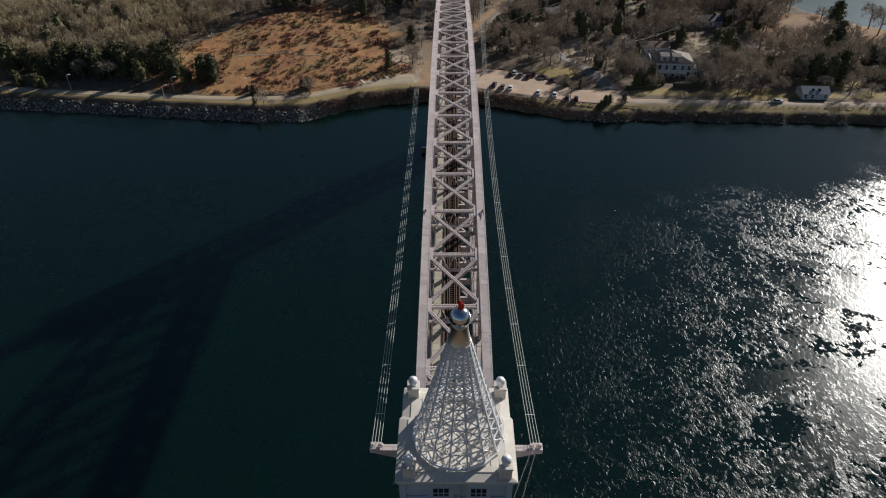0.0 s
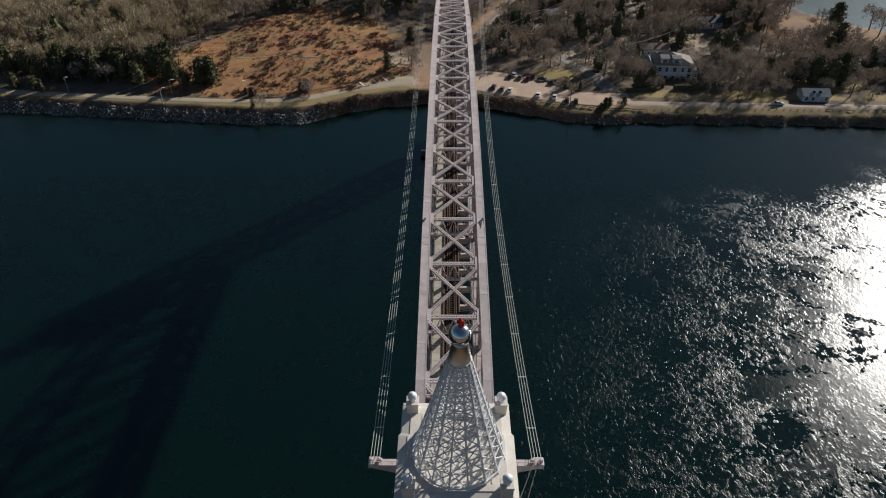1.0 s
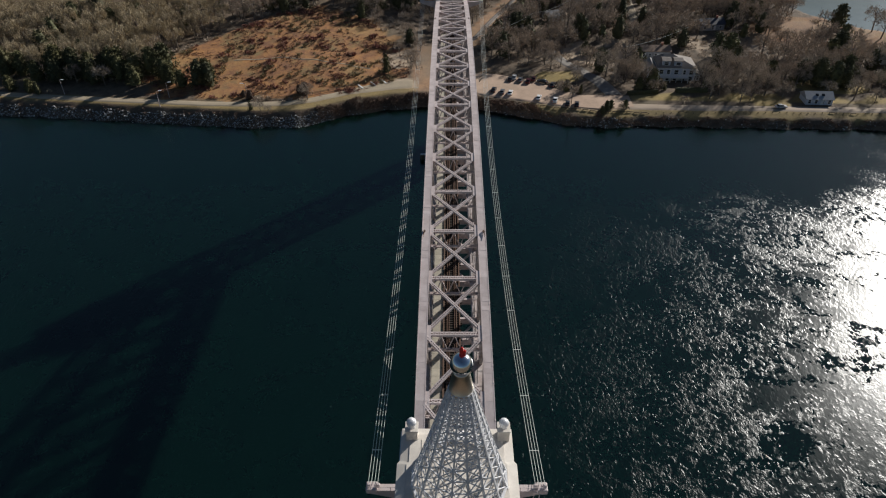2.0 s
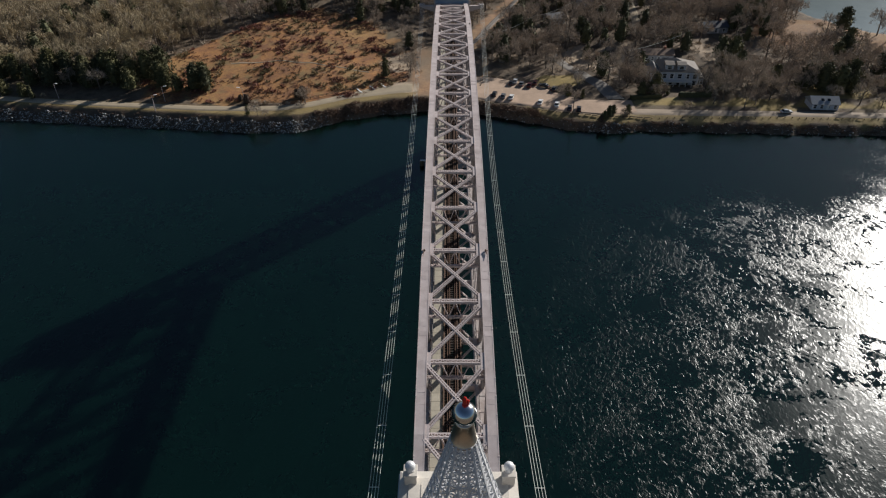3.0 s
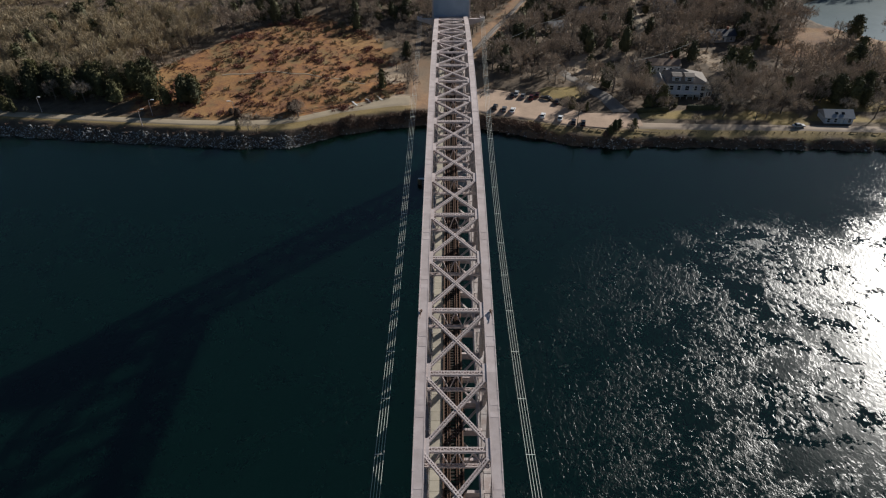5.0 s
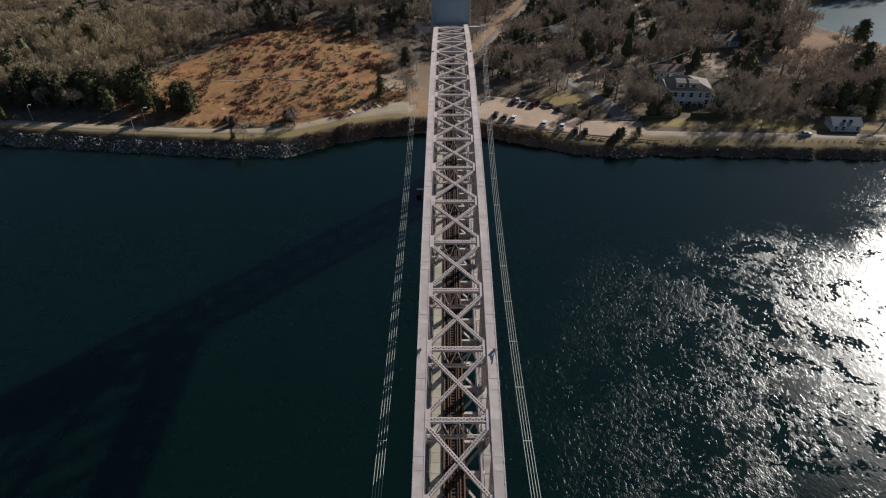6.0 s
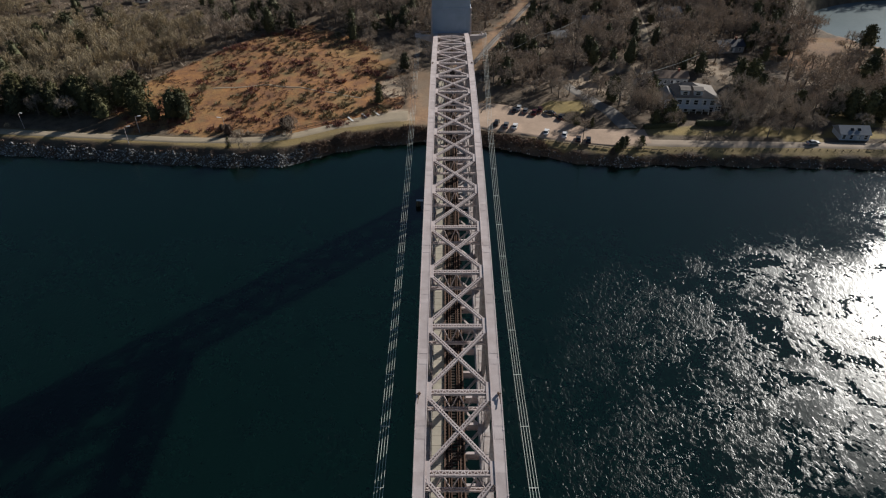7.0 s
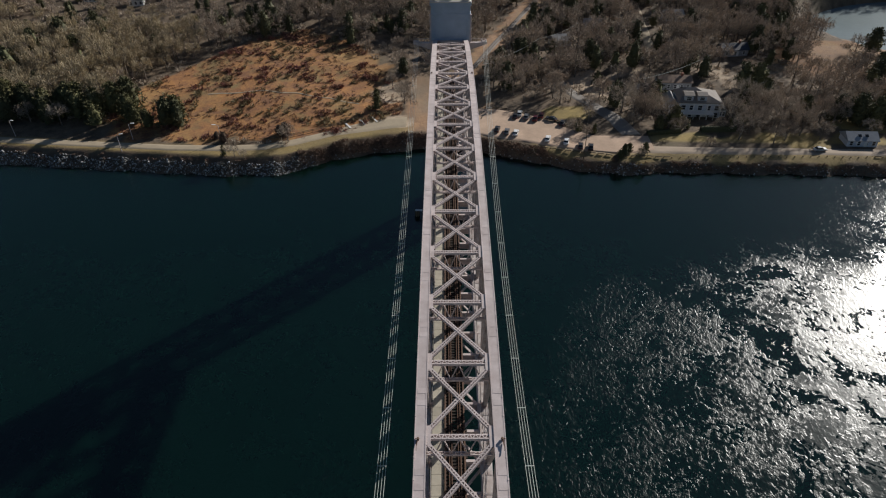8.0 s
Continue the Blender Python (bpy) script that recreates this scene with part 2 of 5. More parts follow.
# pale base colour stands in for the low sky mirrored in the bay
BAY = material("bay_sky_reflection", (0.19, 0.235, 0.24), 0.25, vary=0.12, scale=0.03, fine=0.5, tint=(0.15, 0.19, 0.195), bump=0.05, ior=1.33)
GROUND = ground_material()
WATER = water_material()


# ---------------------------------------------------------------- building helpers
def part(name, bm, mat, parent=None, label=""):
    """Links a bmesh as one mesh object under a thing or a part."""
    me = bpy.data.meshes.new(name)
    bmesh.ops.recalc_face_normals(bm, faces=bm.faces)
    bm.to_mesh(me)
    bm.free()
    me.materials.append(mat)
    ob = new(name, me)
    if parent:
        ob.parent = parent
    if label:
        ob["label"] = label
    return ob


def part_arrays(name, v, f, mat, parent=None):
    """The same from arrays of corners and faces (all of one size)."""
    me = bpy.data.meshes.new(name)
    v, f = np.asarray(v, dtype=np.float32), np.asarray(f, dtype=np.int32)
    k = f.shape[1]
    me.vertices.add(len(v))
    me.vertices.foreach_set("co", v.ravel())
    me.loops.add(f.size)
    me.loops.foreach_set("vertex_index", f.ravel())
    me.polygons.add(len(f))
    me.polygons.foreach_set("loop_start", np.arange(0, f.size, k, dtype=np.int32))
    me.update(calc_edges=True)
    me.materials.append(mat)
    ob = new(name, me)
    if parent:
        ob.parent = parent
    return ob


def empty(name, x=0, y=0, z=0, turn=0):
    ob = new(name)
    ob.matrix_basis = pose(x, y, z, 0, 0, turn)
    return ob


def box(bm, x0, x1, y0, y1, z0, z1, bevel=0.0):
    r = bmesh.ops.create_cube(bm, size=1)
    for v in r["verts"]:
        v.co = ((x0 + x1) / 2 + v.co.x * (x1 - x0), (y0 + y1) / 2 + v.co.y * (y1 - y0), (z0 + z1) / 2 + v.co.z * (z1 - z0))
    if bevel:
        es = {e for v in r["verts"] for e in v.link_edges}
        bmesh.ops.bevel(bm, geom=list(es), offset=bevel, segments=1, affect="EDGES")


def beam(bm, a, b, w, h, up=(0, 0, 1)):
    """A straight bar from a to b, w wide across and h deep along up."""
    a, b = Vector(a), Vector(b)
    d = (b - a).normalized()
    u = Vector(up)
    s = d.cross(u)
    if s.length < 1e-4:
        s = d.cross(Vector((1, 0, 0)))
    s.normalize()
    u = s.cross(d).normalized()
    vs = [bm.verts.new(p + s * i * w / 2 + u * j * h / 2) for p in (a, b) for i, j in ((-1, -1), (1, -1), (1, 1), (-1, 1))]
    for q in ((3, 2, 1, 0), (4, 5, 6, 7), (0, 1, 5, 4), (1, 2, 6, 5), (2, 3, 7, 6), (3, 0, 4, 7)):
        bm.faces.new([vs[i] for i in q])


def laced(bm, a, b, w, depth, up=(0, 0, 1), flange=0.09, pitch=None, bar=0.06):
    """A built-up member: two rolled channels joined by zigzag lacing on its upper and lower face."""
    a, b = Vector(a), Vector(b)
    d = b - a
    length = d.length
    d.normalize()
    s = d.cross(Vector(up)).normalized()
    u = s.cross(d).normalized()
    for k in (-1, 1):
        beam(bm, a + s * k * (w - flange) / 2, b + s * k * (w - flange) / 2, flange, depth, u)
    steps = max(2, int(length / (pitch or w * 0.9)))
    for i in range(steps):
        p, q = a + d * length * i / steps, a + d * length * (i + 1) / steps
        k = 1 if i % 2 else -1
        for lift in (-0.5, 0.5):
            beam(bm, p + s * k * w * 0.4 + u * lift * depth, q - s * k * w * 0.4 + u * lift * depth, bar, 0.025, u)


def turned(bm, profile, cx=0, cy=0, seg=20):
    """A turned body from (radius, height) pairs."""
    rings = []
    for r, z in profile:
        rings.append([bm.verts.new((cx + r * math.cos(2 * math.pi * i / seg), cy + r * math.sin(2 * math.pi * i / seg), z)) for i in range(seg)])
    for p, q in zip(rings, rings[1:]):
        for i in range(seg):
            bm.faces.new((p[i], p[(i + 1) % seg], q[(i + 1) % seg], q[i]))
    bm.faces.new(list(reversed(rings[0])))
    bm.faces.new(rings[-1])


def smooth(ob):
    ob.data.polygons.foreach_set("use_smooth", [True] * len(ob.data.polygons))
    return ob


def ball_profile(r, zc, steps=12, start=-0.95):
    return [(r * math.sqrt(max(0.0004, 1 - s * s)), zc + r * s) for s in [start + (0.995 - start) * k / steps for k in range(steps + 1)]]


# ---------------------------------------------------------------- plan of the land
SHORE = ((-2500, 330), (-400, 222), (-230, 206), (-160, 199.4), (-113, 194.3), (-78, 190.6), (-58, 191.2), (-47, 197), (-38, 202), (-27, 205.5),
         (-12, 208.6), (2, 208), (15, 204.6), (26, 201.2), (37, 196.2), (48, 192.2), (59, 190.7), (77, 191.7), (97, 191.0), (130, 189.7), (165, 188.2), (400, 178), (2500, 140))
HEATH = ((-128, 242), (-112, 268), (-90, 292), (-66, 311), (-39, 290), (-24, 258), (-17, 230), (-36, 214), (-58, 207), (-90, 207), (-116, 208), (-128, 224))
SHORE_X, SHORE_Y = np.array(SHORE, dtype=float).T


def shore(x):
    return np.interp(x, SHORE_X, SHORE_Y)


def ease(v, lo, hi):
    t = np.clip((v - lo) / (hi - lo), 0, 1)
    return t * t * (3 - 2 * t)


def height(x, y):
    """The lie of the land: the canal's bed, its banks, and the ground behind them."""
    x, y = np.asarray(x, dtype=float), np.asarray(y, dtype=float)
    wob = 1.3 * np.sin(x * 0.31 + np.sin(y * 0.4)) + 0.8 * np.sin(x * 0.83 + 1.7)
    d = np.maximum(y - shore(x) + wob * 0.5, -52 - y + 3 * np.sin(x * 0.05))
    left = ease(-x, 2, 22)
    top = 3.6 + 0.8 * left
    slope = left * np.clip((d - 0.6) / 5.3, 0, 1) + (1 - left) * (0.7 * np.clip((d - 0.6) / 2.6, 0, 1) + 0.3 * ease(d, 2.8, 8.0))
    z = -8 + 7.5 * ease(d, -14, -1) + 0.8 * ease(d, -1.2, 1.0) + (top - 0.3) * slope
    z = z + left * np.minimum(0.05 * np.maximum(d - 14, 0), 7) + (1 - left) * np.minimum(0.035 * np.maximum(d - 45, 0), 6)
    lumps = 0.5 * np.sin(x * 0.07 + 2 * np.sin(y * 0.05)) + 0.35 * np.sin(y * 0.13 + x * 0.05) + 0.2 * np.sin(x * 0.37 - y * 0.29)
    z = z + lumps * ease(d, 18, 40)
    far = np.hypot(x, y - 200)
    z = z + 14 * ease(far, 450, 1600)
    bay = np.hypot((x - 262) / 75, (y - 328) / 50)
    z = np.where(bay < 1.5, z + (-3.0 - z) * (1 - ease(bay, 0.96, 1.14)), z)
    return z


def inside(x, y, poly):
    x, y = np.asarray(x, dtype=float), np.asarray(y, dtype=float)
    hit = np.zeros(x.shape, dtype=bool)
    for (x0, y0), (x1, y1) in zip(poly, poly[1:] + poly[:1]):
        with np.errstate(divide="ignore", invalid="ignore"):
            hit ^= ((y0 > y) != (y1 > y)) & (x < (x1 - x0) * (y - y0) / (y1 - y0 if y1 != y0 else 1e-9) + x0)
    return hit


def reach(lo, hi, step, out, grow=1.22):
    """Even steps from lo to hi, then growing ones out to the far limit on both sides."""
    mid = list(np.arange(lo, hi + 0.01, step))
    s, a, b = step, mid[0], mid[-1]
    left, right = [], []
    while b < out or a > -out:
        s *= grow
        a, b = a - s, b + s
        left.append(a)
        right.append(b)
    return np.array(left[::-1] + mid + right)


gx, gy = reach(-260, 260, 2.4, 4000), reach(178, 390, 2.0, 4000)
gy = np.unique(np.concatenate([gy, np.arange(183, 221, 2.0)]))
GX, GY = np.meshgrid(gx, gy)
GZ = height(GX, GY)
rows_, cols_ = GX.shape
idx = np.arange(rows_ * cols_).reshape(rows_, cols_)
quads = np.stack([idx[:-1, :-1], idx[:-1, 1:], idx[1:, 1:], idx[1:, :-1]], axis=-1).reshape(-1, 4)
ground = part_arrays("ground", np.stack([GX, GY, GZ], axis=-1).reshape(-1, 3), quads, GROUND)
tagged(smooth(ground), "sandy ground with leaf litter, dry heath grass and lawns", "ground", kind="structure")
D = GY - shore(GX)
jit = 4 * np.sin(GX * 0.21 + GY * 0.13) + 3 * np.sin(GX * 0.47 - GY * 0.31)
zones = {
    "heath": np.clip(inside(GX + jit * 0.5, GY + jit * 0.5, HEATH) + (np.abs(GX - (16.6 + (GY - 288) * 0.44)) < 6) * (GY > 262) * (GY < 400) * 0.8 + (np.abs(GX) < 17) * ease(D, 6, 8) * (1 - ease(D, 40, 60)) * (0.45 + 0.06 * jit) + (np.hypot((GX - 178) / 34, (GY - 280) / 22) < 1) * 0.55, 0, 1),
    "bank": ease(D, -6, -1) * np.where(GX > 30, 1 - ease(D + 0.2 * jit, 2.6, 4.2), 1 - ease(D, 5.0, 6.6)),
    "lawn": np.clip(ease(D, 15, 17) * (1 - ease(D, 20 + jit * 0.6, 23 + jit * 0.6)) * (GX > 72)
                    + (np.hypot((GX - 46) / 9, (GY - 230) / 6) < 1) + 0.75 * ease(D, 4.6, 6.5) * (1 - ease(D, 11, 13)) * (GX < -14)
                    + 0.7 * ease(D + 0.2 * jit, 2.6, 4.0) * (1 - ease(D, 8, 9)) * (GX > 30)
                    + (np.hypot((GX - 128) / 8, (GY - 207) / 7) < 1) + (np.hypot((GX - 158) / 16, (GY - 222) / 9) < 1), 0, 1) * (0.75 + 0.05 * jit / 2),
    "sand": np.clip((np.hypot((GX + 24) / 6, (GY - 246) / 9) < 1) * 1.0 + (np.hypot((GX + 20) / 7, (GY - 222) / 5) < 1)
                    + (np.abs(GX - (16.6 + (GY - 288) * 0.44)) < 5.5) * (GY > 262) * (GY < 390) * 0.3
                    + (np.hypot((GX - 130) / 28, (GY - 252) / 28) < 1) * (jit > 0) * 0.6
                    + (np.hypot((GX - 70) / 20, (GY - 258) / 14) < 1) * (jit > -2) * 0.85
                    + ease(D, 7, 9) * (1 - ease(D, 12, 14)) * (GX > 8) * (GX < 72) * 0.8
                    + (np.hypot((GX - 180) / 26, (GY - 282) / 14) < 1) * 0.15 + (np.abs(GX) < 16) * ease(D, 6, 8) * (1 - ease(D, 40, 60)) * 0.25, 0, 1),
}
for key, val in zones.items():
    ground.data.attributes.new(key, "FLOAT", "POINT").data.foreach_set("value", val.ravel().astype(np.float32))

wx, wy = reach(-400, 400, 40, 4000), reach(-100, 400, 40, 4000)
WX, WY = np.meshgrid(wx, wy)
widx = np.arange(WX.size).reshape(WX.shape)
water = part_arrays("water", np.stack([WX, WY, WX * 0], axis=-1).reshape(-1, 3),
                    np.stack([widx[:-1, :-1], widx[:-1, 1:], widx[1:, 1:], widx[1:, :-1]], axis=-1).reshape(-1, 4), WATER)
tagged(water, "dark green tidal canal water, rippled, glittering in low sun", "water", kind="structure")


# sheet just above the bay's water, coloured as reflected sky
bm = bmesh.new()
ring = [bm.verts.new((262 + 82 * math.cos(a), 328 + 55 * math.sin(a), 0.05)) for a in [k * math.pi / 32 for k in range(64)]]
bm.faces.new(ring)
tagged(part("bay_sheen", bm, BAY), "shallow bay water with the pale sky's reflection painted into its colour", "ice", kind="structure")


def draped(name, lower, upper, mat, lift, nx, ny, label, category):
    """A strip of paving laid over the land between two edges of the plan, with a rounded drop at its rim."""
    def along(pts, n):
        p = np.array(pts, dtype=float)
        s = np.concatenate([[0], np.cumsum(np.hypot(*np.diff(p, axis=0).T))])
        q = np.linspace(0, s[-1], n)
        return np.stack([np.interp(q, s, p[:, 0]), np.interp(q, s, p[:, 1])], axis=1)
    lo, up = along(lower, nx), along(upper, nx)
    w = np.linspace(0, 1, ny)[:, None, None]
    xy = lo[None] * (1 - w) + up[None] * w
    z = height(xy[..., 0], xy[..., 1]) + lift
    z[0] -= lift * 2.2
    z[-1] -= lift * 2.2
    i = np.arange(nx * ny).reshape(ny, nx)
    ob = part_arrays(name, np.concatenate([xy, z[..., None]], axis=-1).reshape(-1, 3),
                     np.stack([i[:-1, :-1], i[:-1, 1:], i[1:, 1:], i[1:, :-1]], axis=-1).reshape(-1, 4), mat)
    return tagged(smooth(ob), label, category, kind="structure")


draped("service_road", ((-330, 224), (-230, 215.3), (-157, 205.9), (-98, 200.2), (-78, 199.6), (-66, 200.2), (-55, 203.4), (-42, 210.5), (-30, 213.6), (-16, 217.6)),
       ((-330, 229.5), (-230, 220.6), (-157, 210.8), (-98, 205.0), (-78, 204.5), (-66, 205.4), (-56, 208.6), (-43, 216), (-31, 223), (-16, 227)),
       PATHMAT, 0.22, 200, 7, "pale dusty asphalt service road along the canal bank", "road")
draped("car_park", ((9, 213.5), (21, 209.2), (33, 205.2), (46, 201), (60, 198.4), (72, 200.5)), ((9, 237), (23, 233.5), (35.5, 227), (43, 219), (52, 212.5), (72, 212)),
       ASPHALT_PALE, 0.24, 70, 22, "sandy pale asphalt car park beside the canal", "car park")
draped("canal_path", ((70, 198.5), (97, 197.6), (130, 197), (165, 195.4), (260, 191)), ((70, 205), (97, 203.6), (130, 202.6), (165, 201.4), (260, 197)),
       BANK_ROAD, 0.22, 90, 6, "dusty tan asphalt road along the grassy canal bank", "road")
draped("lane", ((42.5, 264), (45.5, 251), (50.5, 240.5), (55.5, 231), (59.5, 222), (62.5, 212.5)), ((48.5, 264), (52, 252), (57, 242), (62.8, 232.5), (67.5, 223.5), (70.5, 212.5)),
       LANE, 0.24, 40, 8, "grey asphalt lane curving up into the bare trees", "road")
TRAIL = ((-96, 243), (-84, 244.5), (-73, 245.2), (-62, 243), (-52, 240.5), (-44, 238), (-35, 235.5))
draped("heath_trail", tuple((x, y - 0.55) for x, y in TRAIL), tuple((x, y + 0.55) for x, y in TRAIL), PATHMAT, 0.12, 60, 5, "narrow sandy footpath across the dry heath", "path")
draped("back_road", ((86, 283), (90, 297), (91, 313), (95, 345)), ((91, 283), (96, 297), (97, 312), (101, 345)), PATHMAT, 0.24, 40, 5, "pale residential road among bare trees", "road")

# ---------------------------------------------------------------- the lift span
SPAN, PANELS = 165.8, 18
STEP = SPAN / PANELS
XC, XI, XO = 3.97, 3.42, 4.54
ZB = 44.2


def ztop(i):
    u = (i - 9) / 9
    return 64.7 - 8.0 * u * u - 0.9 * u ** 10


span = empty("lift_span", 0, 0, 0)
tagged(span, "raised steel railway lift span with pinkish grey painted trusses", "bridge span")


def post(i):
    return i * STEP


for sx in (-1, 1):
    for lo, hi in ((0, 18),):
        bm = bmesh.new()
        for i in range(lo, hi):
            beam(bm, (sx * XC, post(i) - 0.02, ztop(i) - 0.45), (sx * XC, post(i + 1) + 0.02, ztop(i + 1) - 0.45), XO - XI, 0.9)
            # riveted cover strips and lugs along both edges
            for e in (-1, 1):
                beam(bm, (sx * XC + e * 0.54, post(i), ztop(i) + 0.015), (sx * XC + e * 0.54, post(i + 1), ztop(i + 1) + 0.015), 0.12, 0.03)
            for k in (0.25, 0.5, 0.75):
                y, z = post(i + k), ztop(i) * (1 - k) + ztop(i + 1) * k
                beam(bm, (sx * (XO - 0.03), y - 0.12, z - 0.02), (sx * (XO - 0.03), y + 0.12, z - 0.02), 0.14, 0.12)
        part("top_chord", bm, STEEL, span)
        # dark maroon plates on the inner webs of the chords
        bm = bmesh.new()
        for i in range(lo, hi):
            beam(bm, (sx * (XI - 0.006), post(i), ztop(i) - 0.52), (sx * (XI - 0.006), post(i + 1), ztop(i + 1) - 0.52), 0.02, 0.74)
        part("chord_web", bm, MAROON, span, "dark maroon inner face of the chord")
    for i in range(18):
        # splice plates riveted over the chord's joints
        for k in (0.42, 0.58):
            bm = bmesh.new()
            y0, z0 = post(i + k), ztop(i) * (1 - k) + ztop(i + 1) * k
            slope = (ztop(i + 1) - ztop(i)) / STEP
            beam(bm, (sx * XC, y0 - 0.35, z0 - slope * 0.35 + 0.012), (sx * XC, y0 + 0.35, z0 + slope * 0.35 + 0.006), 0.9, 0.018)
            part("splice_plate", bm, STEEL, span)
    bm = bmesh.new()
    for i in range(18):
        beam(bm, (sx * XC, post(i), ZB), (sx * XC, post(i + 1), ZB), 0.95, 1.1)
        for k in (0.2, 0.5, 0.8):
            beam(bm, (sx * XC, post(i + k) - 0.15, ZB + 0.57), (sx * XC, post(i + k) + 0.15, ZB + 0.57), 0.9, 0.05)
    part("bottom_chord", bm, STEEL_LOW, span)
    for i in range(19):
        # gusset plates, proud of the chord's upper and inner faces
        bm = bmesh.new()
        a, b = max(0, i - 0.13), min(18, i + 0.13)
        for p, q in ((a, i), (i, b)):
            if q - p > 0.01:
                za = ztop(p) if p == int(p) else ztop(int(p)) + (ztop(int(p) + 1) - ztop(int(p))) * (p - int(p))
                zb = ztop(q) if q == int(q) else ztop(int(q)) + (ztop(int(q) + 1) - ztop(int(q))) * (q - int(q))
                beam(bm, (sx * (XI - 0.05), post(p), za - 0.1), (sx * (XI - 0.05), post(q), zb - 0.1), 0.9, 0.06)
                beam(bm, (sx * (XI - 0.03), post(p), za - 0.75), (sx * (XI - 0.03), post(q), zb - 0.75), 0.05, 1.3)
        part("gusset_plate", bm, STEEL, span)
        # web post
        bm = bmesh.new()
        laced(bm, (sx * XC, post(i), ZB + 0.5), (sx * XC, post(i), ztop(i) - 0.85), 0.75, 0.5, up=(1, 0, 0), flange=0.16)
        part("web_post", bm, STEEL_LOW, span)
    for i in range(18):
        bm = bmesh.new()
        if i < 9:
            a, b = (sx * XC, post(i), ztop(i) - 0.7), (sx * XC, post(i + 1), ZB + 0.3)
        else:
            a, b = (sx * XC, post(i), ZB + 0.3), (sx * XC, post(i + 1), ztop(i + 1) - 0.7)
        laced(bm, a, b, 0.72, 0.45, up=(1, 0, 0), flange=0.18)
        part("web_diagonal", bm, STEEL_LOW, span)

for i in range(19):
    z = ztop(i)
    bm = bmesh.new()
    laced(bm, (-XI, post(i), z - 0.3), (XI, post(i), z - 0.3), 0.6, 0.34, flange=0.15, pitch=0.3, bar=0.09)
    part("top_strut", bm, STEEL, span)
    bm = bmesh.new()
    low = z - 3.0
    laced(bm, (-XI, post(i), low), (XI, post(i), low), 0.42, 0.25, flange=0.1, pitch=0.5)
    for k in range(8):
        x0, x1 = -XI + k * XI / 4, -XI + (k + 1) * XI / 4
        za, zb = (low, z - 0.5) if k % 2 else (z - 0.5, low)
        beam(bm, (x0, post(i), za), (x1, post(i), zb), 0.12, 0.1, (0, 1, 0))
    part("sway_frame", bm, STEEL, span)
for i in range(18):
    for k in (-1, 1):
        bm = bmesh.new()
        a = (-k * (XI + 0.1), post(i) + 0.45, ztop(i) - 0.28 - 0.012 * k)
        b = (k * (XI + 0.1), post(i + 1) - 0.45, ztop(i + 1) - 0.28 - 0.012 * k)
        laced(bm, a, b, 0.42, 0.3, flange=0.13, pitch=0.34, bar=0.08)
        part("top_lateral", bm, STEEL, span)
        bm = bmesh.new()
        beam(bm, (-k * XI, post(i), ZB - 0.35), (k * XI, post(i + 1), ZB - 0.35 - 0.02 * k), 0.3, 0.25)
        part("bottom_lateral", bm, STEEL, span)
for i in range(37):
    bm = bmesh.new()
    y = post(i / 2)
    beam(bm, (-XC + 0.4, y, ZB + 0.1), (XC - 0.4, y, ZB + 0.1), 0.09, 1.1)
    for e in (-0.5, 0.5):
        beam(bm, (-XC + 0.4, y, ZB + 0.1 + e * 1.1), (XC - 0.4, y, ZB + 0.1 + e * 1.1), 0.4, 0.06)
    part("floor_beam", bm, STEEL, span)
TRACK = -0.25
for dx in (-1.25, 1.25):
    bm = bmesh.new()
    beam(bm, (TRACK + dx, 0, ZB + 1.28), (TRACK + dx, SPAN, ZB + 1.28), 0.2, 0.16)
    part("guard_timber", bm, RUST, span)
for dx in (-1.05, -0.4, 0.4, 1.05):
    bm = bmesh.new()
    beam(bm, (TRACK + dx, 0, ZB + 0.75), (TRACK + dx, SPAN, ZB + 0.75), 0.28, 0.5)
    part("stringer", bm, RUST, span)
for dx, w in ((-0.72, 0.09), (0.72, 0.09), (-0.42, 0.07), (0.42, 0.07)):
    bm = bmesh.new()
    beam(bm, (TRACK + dx, 0, ZB + 1.3), (TRACK + dx, SPAN, ZB + 1.3), w, 0.17)
    beam(bm, (TRACK + dx, 0, ZB + 1.23), (TRACK + dx, SPAN, ZB + 1.23), w * 2, 0.04)
    part("rail", bm, RUST, span)
# walkway of broad planks beside the track, with a handrail
bm = bmesh.new()
rng = random.Random(4)
y = 0.3
while y < SPAN - 1:
    box(bm, -3.22, -1.72, y, y + 1.46, ZB + 1.0 + rng.uniform(-0.01, 0.01), ZB + 1.1)
    y += 1.5
part("walkway", bm, BEIGE, span, "sun-bleached beige walkway planks")["kind"] = "stuff"
bm = bmesh.new()
for k in range(37):
    y = post(k / 2)
    beam(bm, (-3.3, y, ZB + 1.0), (-3.3, y, ZB + 2.1), 0.06, 0.06)
for z in (1.6, 2.1):
    beam(bm, (-3.3, 0, ZB + z), (-3.3, SPAN, ZB + z), 0.05, 0.05)
part("handrail", bm, STEEL_LOW, span)
# pipe run along the other side
bm = bmesh.new()
beam(bm, (3.05, 0, ZB + 0.95), (3.05, SPAN, ZB + 0.95), 0.35, 0.12)
beam(bm, (3.3, 0, ZB + 1.25), (3.3, SPAN, ZB + 1.25), 0.12, 0.12)
part("cable_tray", bm, STEEL_LOW, span)
